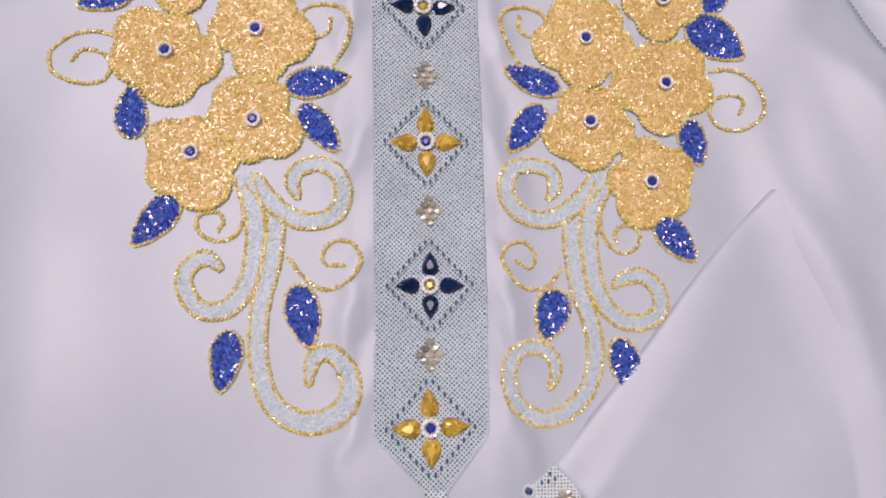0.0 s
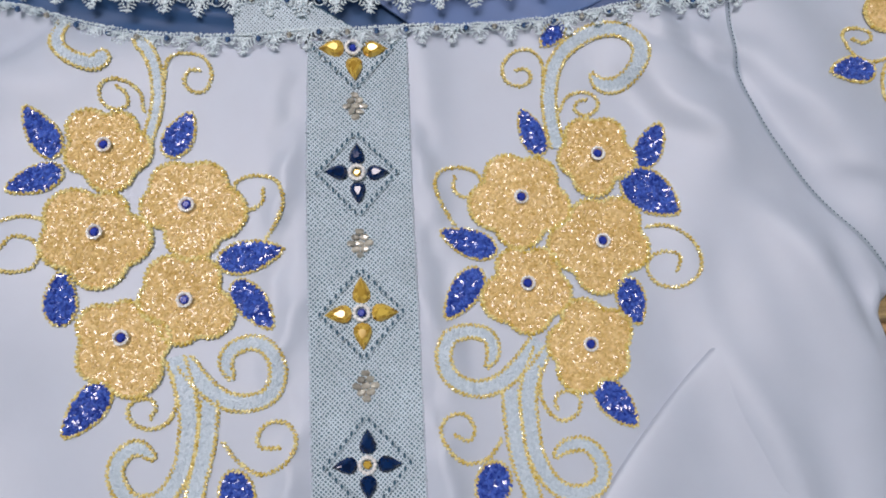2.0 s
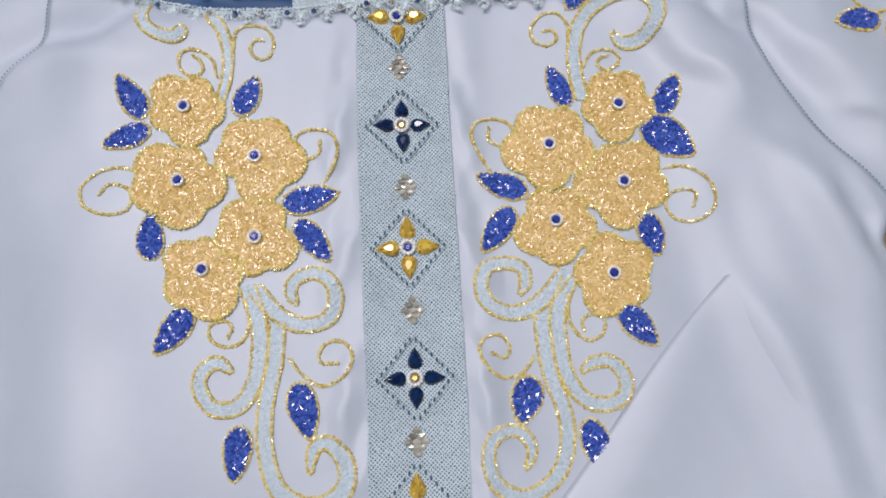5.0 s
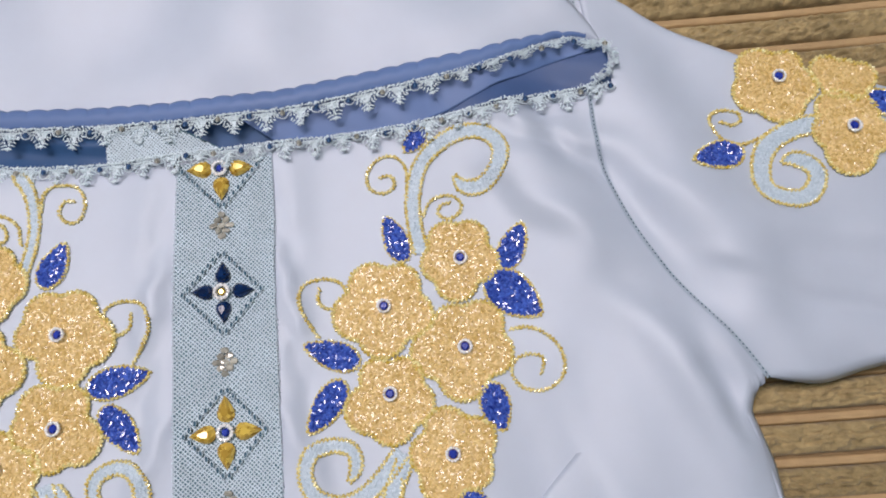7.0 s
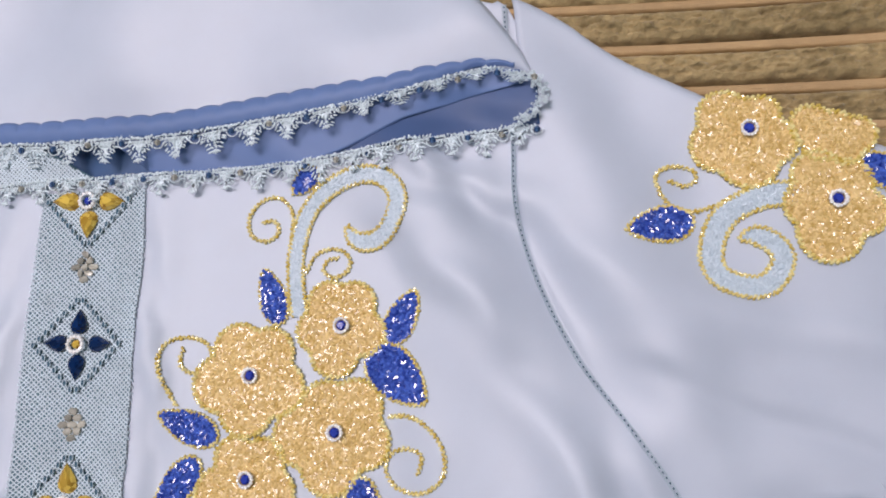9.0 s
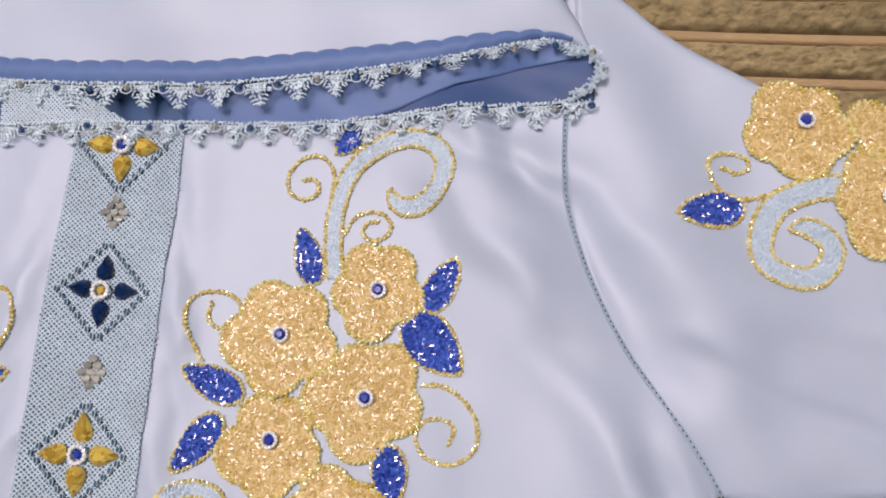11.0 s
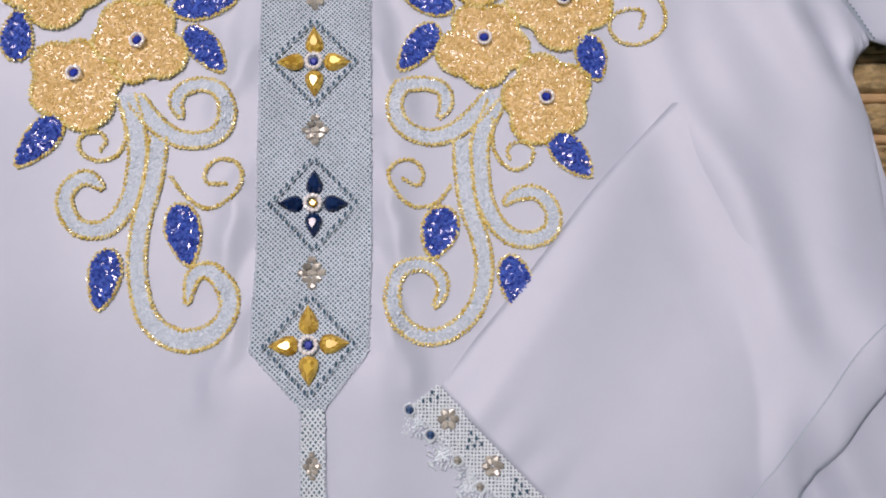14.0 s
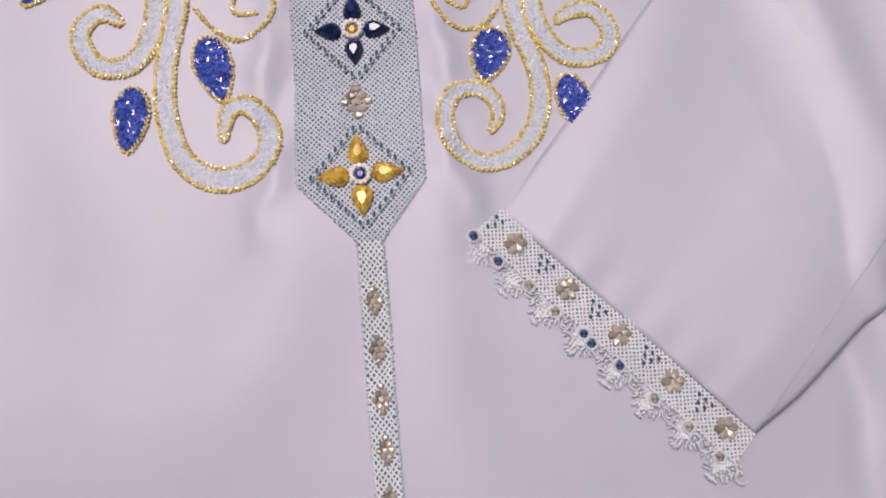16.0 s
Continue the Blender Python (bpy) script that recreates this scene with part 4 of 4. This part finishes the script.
for cx, cy, petals in (
        (-0.1111, 0.1628, [(54, 17.8), (132, 20.0), (206, 17.8), (284, 22.3), (345, 21.0)]),
        (-0.0746, 0.1332, [(54, 22.2), (122, 22.0), (180, 20.5), (280, 25.0), (345, 26.0)]),
        (-0.1132, 0.1224, [(65, 18.8), (139, 24.5), (202, 23.2), (277, 25.2), (343, 24.0)]),
        (-0.0751, 0.0906, [(60, 20.0), (125, 22.0), (180, 19.8), (258, 19.5), (328, 22.5)]),
        (-0.1010, 0.0757, [(85, 16.0), (150, 20.0), (223, 21.7), (289, 26.0), (350, 20.0)]),
        (0.1150, 0.1507, [(60, 19.0), (120, 19.8), (190, 19.0), (255, 21.2), (340, 18.8)]),
        (0.0767, 0.1313, [(50, 22.0), (118, 22.8), (192, 25.0), (262, 24.5), (335, 23.8)]),
        (0.1127, 0.1082, [(50, 23.5), (112, 21.0), (185, 25.5), (260, 24.8), (340, 22.5)]),
        (0.0761, 0.0904, [(46, 18.8), (122, 18.0), (210, 23.0), (268, 23.0), (333, 21.0)]),
        (0.1021, 0.0610, [(29, 21.0), (100, 21.0), (175, 19.5), (243, 22.4), (318, 19.5)]),
        (0.2799, 0.2220, [(48, 14.5), (144, 20.7), (205, 23.0), (266, 23.5), (325, 19.0)]),
        (0.3084, 0.1916, [(51, 17.0), (120, 20.8), (187, 19.0), (253, 24.4), (330, 19.0)])):
    flower(cx, cy, petals)
flower(0.3111, 0.2180, [(160, 17.0), (215, 14.0), (290, 13.4), (350, 14.5), (60, 6.0)], gem=False)
for base, tip, w in (
        ((-0.1316, 0.1581), (-0.1448, 0.1814), 13.5), ((-0.1285, 0.1517), (-0.1517, 0.1432), 13.5), ((-0.0832, 0.1564), (-0.0736, 0.1778), 14.2),
        ((-0.0618, 0.1063), (-0.0334, 0.1116), 14.8), ((-0.1262, 0.0822), (-0.1265, 0.1055), 13.5), ((-0.0548, 0.0979), (-0.0384, 0.0762), 13.5),
        ((-0.1065, 0.0568), (-0.1250, 0.0359), 15.0), ((-0.0566, 0.0176), (-0.0509, -0.0094), 15.2), ((-0.0839, -0.0009), (-0.0880, -0.0266), 13.6),
        ((0.0885, 0.1519), (0.0808, 0.1756), 12.0), ((0.1349, 0.1428), (0.1464, 0.1641), 13.1), ((0.1270, 0.1405), (0.1495, 0.1188), 20.5),
        ((0.0631, 0.1057), (0.0378, 0.1165), 13.4), ((0.0549, 0.0987), (0.0378, 0.0763), 14.1), ((0.1215, 0.0908), (0.1260, 0.0684), 14.1),
        ((0.1036, 0.0441), (0.1191, 0.0241), 14.7), ((0.0564, 0.0131), (0.0494, -0.0090), 16.0), ((0.0813, -0.0088), (0.0879, -0.0349), 13.7),
        ((0.1046, 0.2181), (0.0932, 0.2076), 9.8), ((0.2568, 0.1872), (0.2304, 0.1832), 15.0), ((0.3196, 0.2078), (0.3407, 0.1915), 13.0)):
    leaf(base, tip, w)
scroll([(-0.0791, 0.0657), (-0.074, 0.0469), (-0.0742, 0.0316), (-0.0772, 0.0181), (-0.0854, 0.008), (-0.0967, 0.0083), (-0.1029, 0.0174), (-0.1018, 0.0255), (-0.0948, 0.0298), (-0.0875, 0.0251)], 7.0, 5.0)
scroll([(-0.0651, 0.0467), (-0.0669, 0.0284), (-0.0713, 0.0105), (-0.0729, -0.0041), (-0.0717, -0.0186), (-0.0671, -0.0315), (-0.0557, -0.0396), (-0.0432, -0.0387), (-0.0347, -0.0312), (-0.0352, -0.0197), (-0.0424, -0.0116), (-0.0494, -0.0135), (-0.0519, -0.0249)], 6.6, 4.0, bulge=2.8)
scroll([(-0.0754, 0.0641), (-0.0671, 0.0537), (-0.0597, 0.0474), (-0.0509, 0.045), (-0.0408, 0.0472), (-0.0364, 0.0558), (-0.0383, 0.0653), (-0.0458, 0.0705), (-0.0545, 0.0689), (-0.0584, 0.0631), (-0.0559, 0.0556)], 6.6, 4.5)
scroll([(0.0786, 0.0637), (0.0692, 0.0535), (0.0598, 0.0466), (0.0492, 0.0446), (0.0388, 0.0497), (0.0355, 0.0595), (0.0392, 0.0681), (0.0484, 0.0701), (0.0568, 0.067), (0.0577, 0.0588), (0.0543, 0.0541)], 6.6, 4.5)
scroll([(0.0642, 0.0425), (0.0644, 0.0282), (0.066, 0.0127), (0.0704, -0.0026), (0.0713, -0.016), (0.067, -0.0304), (0.0566, -0.04), (0.0451, -0.0418), (0.0353, -0.035), (0.0327, -0.0248), (0.0358, -0.0147), (0.0446, -0.0116), (0.0517, -0.0153), (0.0536, -0.0227), (0.0502, -0.0295)], 6.6, 4.0)
scroll([(0.0799, 0.0596), (0.0726, 0.0437), (0.0718, 0.028), (0.0734, 0.014), (0.0802, 0.0015), (0.0902, -0.0026), (0.0999, 0.0008), (0.1015, 0.0098), (0.0958, 0.0174), (0.0869, 0.0176), (0.0811, 0.0134)], 6.8, 4.5)
scroll([(0.0967, 0.1556), (0.0947, 0.1697), (0.0952, 0.1839), (0.0994, 0.1981), (0.1082, 0.2078), (0.1209, 0.2133), (0.1332, 0.2119), (0.14, 0.2029), (0.1378, 0.1929), (0.1298, 0.1859), (0.1211, 0.1862), (0.1167, 0.192)], 7.0, 8.0)
scroll([(-0.0932, 0.1633), (-0.0898, 0.1775), (-0.0888, 0.1892), (-0.0904, 0.2013), (-0.0946, 0.2106), (-0.1001, 0.2162)], 5.0, 6.0)
scroll([(-0.1342, 0.2274), (-0.1344, 0.2188), (-0.1311, 0.2094), (-0.1235, 0.2036), (-0.1155, 0.2024), (-0.1115, 0.2085)], 5.5, 7.5)
scroll([(0.2950, 0.1950), (0.2863, 0.1951), (0.2793, 0.1937), (0.2723, 0.1907), (0.2659, 0.1848), (0.2625, 0.1767), (0.2615, 0.1701), (0.2638, 0.1643), (0.2695, 0.1610), (0.2758, 0.1597), (0.2814, 0.1608), (0.2859, 0.1654), (0.2875, 0.1711), (0.2847, 0.1761), (0.2786, 0.1795), (0.2729, 0.1786)], 9.6, 7.6)
tendril([(-0.0409, 0.1164), (-0.0352, 0.1246), (-0.0323, 0.1344), (-0.0354, 0.1428), (-0.0426, 0.1459), (-0.0505, 0.1452), (-0.0549, 0.1405), (-0.0541, 0.1342), (-0.0476, 0.1304), (-0.0421, 0.1336), (-0.0416, 0.1399)])
tendril([(-0.1351, 0.1291), (-0.1443, 0.1309), (-0.1541, 0.1284), (-0.1616, 0.1212), (-0.1593, 0.1119), (-0.1491, 0.1064), (-0.1382, 0.1074), (-0.1354, 0.1153), (-0.1401, 0.1206), (-0.1475, 0.1216), (-0.1516, 0.1164)])
tendril([(-0.0802, 0.0593), (-0.0789, 0.0462), (-0.083, 0.0386), (-0.0906, 0.037), (-0.097, 0.0404), (-0.0985, 0.0462), (-0.0948, 0.0493), (-0.0891, 0.0491), (-0.0873, 0.0452), (-0.0895, 0.0414)])
tendril([(-0.06, 0.0295), (-0.0535, 0.0209), (-0.0445, 0.0152), (-0.0343, 0.0189), (-0.0291, 0.0277), (-0.0324, 0.0349), (-0.0396, 0.0365), (-0.0453, 0.0321), (-0.0446, 0.0263), (-0.0363, 0.0256)])
tendril([(-0.095, 0.1792), (-0.0966, 0.1881), (-0.102, 0.1935), (-0.1086, 0.1953), (-0.1137, 0.1918), (-0.1133, 0.1844), (-0.108, 0.1805), (-0.1022, 0.1824), (-0.1031, 0.1884), (-0.1071, 0.1915)])
tendril([(-0.0857, 0.1951), (-0.0852, 0.2033), (-0.0806, 0.2077), (-0.072, 0.2074), (-0.0667, 0.2035), (-0.0647, 0.1959), (-0.0679, 0.1885), (-0.0738, 0.1887), (-0.0771, 0.194), (-0.0746, 0.1992), (-0.07, 0.1991)])
tendril([(0.0925, 0.1839), (0.0927, 0.1997), (0.0869, 0.2062), (0.0787, 0.2049), (0.0736, 0.1984), (0.0745, 0.1906), (0.0812, 0.1876), (0.0868, 0.1911), (0.085, 0.1962), (0.0796, 0.1958)])
tendril([(0.0993, 0.1738), (0.1038, 0.1809), (0.112, 0.1828), (0.1178, 0.1791), (0.1174, 0.1734), (0.1112, 0.1708), (0.1067, 0.1737), (0.1083, 0.1779), (0.1131, 0.1789)])
tendril([(0.0446, 0.1197), (0.0388, 0.1305), (0.0365, 0.1399), (0.0399, 0.146), (0.0472, 0.1478), (0.0551, 0.1459), (0.0588, 0.1404), (0.0558, 0.1337), (0.0493, 0.1331), (0.0453, 0.1372), (0.0464, 0.1433)])
tendril([(0.1342, 0.114), (0.1435, 0.1137), (0.1522, 0.108), (0.157, 0.0984), (0.1547, 0.0891), (0.1458, 0.0847), (0.1369, 0.087), (0.1329, 0.0937), (0.1355, 0.0997), (0.1422, 0.1015), (0.1479, 0.0987), (0.1459, 0.092)])
tendril([(0.0783, 0.0524), (0.0776, 0.0412), (0.0797, 0.0337), (0.0857, 0.0286), (0.0928, 0.0308), (0.0951, 0.0369), (0.0916, 0.0408), (0.0858, 0.0403), (0.0836, 0.036), (0.085, 0.0338)])
tendril([(0.0586, 0.0222), (0.052, 0.0148), (0.0423, 0.0136), (0.0351, 0.0199), (0.0323, 0.0285), (0.0369, 0.0339), (0.0436, 0.0337), (0.0472, 0.0273), (0.0441, 0.0227), (0.0382, 0.0257)])
tendril([(0.2782, 0.198), (0.2692, 0.194), (0.2582, 0.1906), (0.2486, 0.1929), (0.2437, 0.2015), (0.2447, 0.2073), (0.2509, 0.2095), (0.2579, 0.2076), (0.2592, 0.2034), (0.2547, 0.201), (0.2488, 0.2035)])

# ---- seams with open stitching ----
def stitched_seam(points, label):
    q = spline(points, 0.0011)
    d, nrm = normals2(q)
    n = len(q)
    xy = np.vstack([q + nrm * 0.0007, q - nrm * 0.0007])
    z = relief(xy[:, 0], xy[:, 1]) + 0.0008
    v, f = strew(ICO_V, ICO_F, np.column_stack([xy, z]), np.tile([[0.00062, 0.00034, 0.0003]], (2 * n, 1)), np.tile(np.arctan2(d[:, 1], d[:, 0]), 2) + np.repeat([0.7, -0.7], n), RNG.normal(0, 0.1, (2 * n, 2)))
    ob = mesh_object("sleeve_seam", v, f, STITCH, dress, label)
    eyelets("seam_openwork", [(p[0], p[1], a) for p, a in zip(q[::2], np.arctan2(d[::2, 1], d[::2, 0]))], ob, 0.0005, 0.0003)


stitched_seam(SEAM, "open-stitched armhole seam in blue-grey thread")
stitched_seam([(0.187, 0.262), (0.1865, 0.283)], "open-stitched shoulder seam")
stitched_seam([(-0.190, 0.240), (-0.1945, 0.225), (-0.2008, 0.2082), (-0.2127, 0.1889), (-0.225, 0.165), (-0.24, 0.13)], "open-stitched armhole seam in blue-grey thread")

# ---- the forearm of the sleeve, folded back over the front, with its lace cuff ----
E1 = spline([(0.0498, -0.0618), (0.0898, -0.0165), (0.1201, 0.0193), (0.1600, 0.0590), (0.1980, 0.0960), (0.2150, 0.1010), (0.2320, 0.0680), (0.2420, 0.0250), (0.2500, -0.0100)], 0.002)
E2 = spline([(0.1327, -0.1528), (0.1545, -0.1375), (0.1760, -0.1200), (0.1905, -0.1090), (0.2055, -0.0925), (0.2215, -0.0755), (0.2375, -0.0610), (0.2540, -0.0500)], 0.002)


def fore_z(x, y, a, b, u, v):
    gap = np.hypot(*(np.moveaxis(b - a, -1, 0)))
    d = np.minimum(v, 1 - v) * gap
    flat = 1 - np.clip((u - 0.36) / 0.26, 0, 1) * 0.9 * np.clip((0.85 - v) / 0.3, 0, 1)
    lift = 0.0010 + flat * 0.0029 * np.sqrt(np.clip(d / 0.02, 0, 1)) + 0.0010 * np.sin(v * 7 + u * 9) * np.clip(d / 0.02, 0, 1)
    ripple = 0.0003 * np.sin(v * 46) * np.exp(-(u / 0.06) ** 2)
    k = np.clip((u - 0.36) / 0.26, 0, 1) * np.clip((0.7 - v) / 0.3, 0, 1)
    lift = lift * (1 - k) - 0.0012 * k
    out = np.clip((v - 0.4) / 0.4, 0, 1)
    base = relief(x, y) * (0.6 + 0.4 * k) * (1 - out) + np.maximum(swell(x, y), relief(x, y)) * out + 0.0030 * np.clip((v - 0.5) / 0.5, 0, 1) * np.clip(u * 8, 0.2, 1)
    return base + lift + ripple - 0.012 * np.clip((u - 0.95) / 0.05, 0, 1) ** 2


def forearm(u, v):
    a, b = along(E1, u), along(E2, u)
    p = a * (1 - v[..., None]) + b * v[..., None]
    x, y = p[..., 0], p[..., 1]
    return x, y, fore_z(x, y, a, b, u, v)


sheet("folded_forearm", forearm, 120, 60, SATIN, dress, "pale blue satin forearm folded over the front")
# underarm seam on the forearm
q = spline([(0.1318, -0.1512), (0.1465, -0.1358), (0.1615, -0.1190), (0.1763, -0.1028), (0.1890, -0.0876), (0.2000, -0.0738), (0.2110, -0.0608), (0.2240, -0.0478), (0.2390, -0.0360)], 0.0012)
d, nrm = normals2(q)
zs = np.array([0.0062 + max(float(swell(*p)), float(relief(*p))) for p in q])
zs[:6] = np.linspace(0.0042, zs[5], 6)
v, f = strew(ICO_V, ICO_F, np.column_stack([q, zs]), np.tile([[0.0008, 0.00036, 0.0004]], (len(q), 1)), np.arctan2(d[:, 1], d[:, 0]), np.zeros((len(q), 2)))
mesh_object("underarm_seam", v, f, STITCH, dress, "fine stitched underarm seam")

# cuff: a net band with rosettes and eyelets, then crochet scallops with stones
CA, CB = np.array((0.0498, -0.0618)), np.array((0.1327, -0.1528))
cd = (CB - CA) / np.hypot(*(CB - CA))
cn = np.array([cd[1], -cd[0]])  # away from the sleeve
CUFF = float(np.hypot(*(CB - CA)))
turn = math.degrees(math.atan2(cd[1], cd[0]))


def cuff_z(x, y):
    return relief(x, y) * 0.6 + 0.0035


def cuff_pt(s, w):
    return CA + cd * s + cn * w


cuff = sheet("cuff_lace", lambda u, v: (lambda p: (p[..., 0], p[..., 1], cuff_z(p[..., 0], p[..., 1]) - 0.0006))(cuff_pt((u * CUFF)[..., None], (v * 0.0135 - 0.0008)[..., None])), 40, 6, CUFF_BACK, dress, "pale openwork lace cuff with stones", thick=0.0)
net("net_mesh", [cuff_pt(0, -0.001), cuff_pt(CUFF, -0.001), cuff_pt(CUFF + 0.001, 0.0135), cuff_pt(-0.002, 0.0135)], 0.00140, 0.00074, 0.0002, cuff, turn=turn, height=cuff_z, material=LACE)


def cuff_rosette(s, w, r):
    c = cuff_pt(s, w)
    a = np.arange(6) * math.pi / 3
    p = np.column_stack([c[0] + r * 0.62 * np.cos(a), c[1] + r * 0.62 * np.sin(a), np.full(6, float(cuff_z(*c)) + 0.0012)])
    v, f = strew(ICO_V, ICO_F, p, np.tile([[r * 0.56, r * 0.42, 0.0009]], (6, 1)), a, RNG.normal(0, 0.25, (6, 2)))
    mesh_object("thread_rosette", v, f, SILVER, cuff)


for i in range(5):
    cuff_rosette(0.0125 + i * 0.0252, 0.0058, 0.0041)
ev, ef = [], []
for i in range(6):
    for k, (ds, w) in enumerate(((-0.003, 0.003), (0.0, 0.003), (0.003, 0.003), (-0.0015, 0.0055), (0.0015, 0.0055), (0.0, 0.008))):
        s = 0.0005 + i * 0.0252 + ds
        if 0 < s < CUFF:
            c = cuff_pt(s, w)
            b = len(ev)
            for j in range(8):
                t = 2 * math.pi * j / 8
                ev.append((c[0] + 0.00060 * math.cos(t), c[1] + 0.00095 * math.sin(t), float(cuff_z(*c)) + 0.0014))
            ef.append(tuple(range(b, b + 8)))
mesh_object("cuff_openwork", ev, ef, EYELET, cuff, kind="stuff")
SCAL = [scallop_mesh("scallop", 0.0172, 0.0112, 31 + k, 1.5) for k in range(3)]
for i in range(8):
    c = cuff_pt(0.0035 + i * 0.0166, 0.0128)
    ob = new("scallop", SCAL[i % 3])
    ob.parent = cuff
    ob.matrix_basis = pose(c[0], c[1], float(cuff_z(*c)), 0, 0, turn + 2 * math.sin(i * 2.1))
for i, s in enumerate((-0.0009, 0.0121, 0.0266, 0.0400, 0.0530, 0.0575, 0.0703, 0.0874, 0.1030, 0.1180)):
    c = cuff_pt(s, 0.0143 + 0.0008 * (i % 2))
    z = float(cuff_z(*c)) + 0.0008
    bm = bmesh.new()
    bmesh.ops.create_icosphere(bm, subdivisions=1, radius=0.0018, matrix=Matrix.Translation((c[0], c[1], z)) @ Matrix.Diagonal((1, 1, 0.7, 1)))
    part("rhinestone", bm, STEEL_BLUE if i in (0, 1, 4, 5, 6) else GREY_CRYSTAL, cuff)
    bm = bmesh.new()
    ring_loop(bm, c[0], c[1], z - 0.0003, 0.0023, 0.00040, seg=12)
    part("eyelet_ring", bm, LACE, cuff)
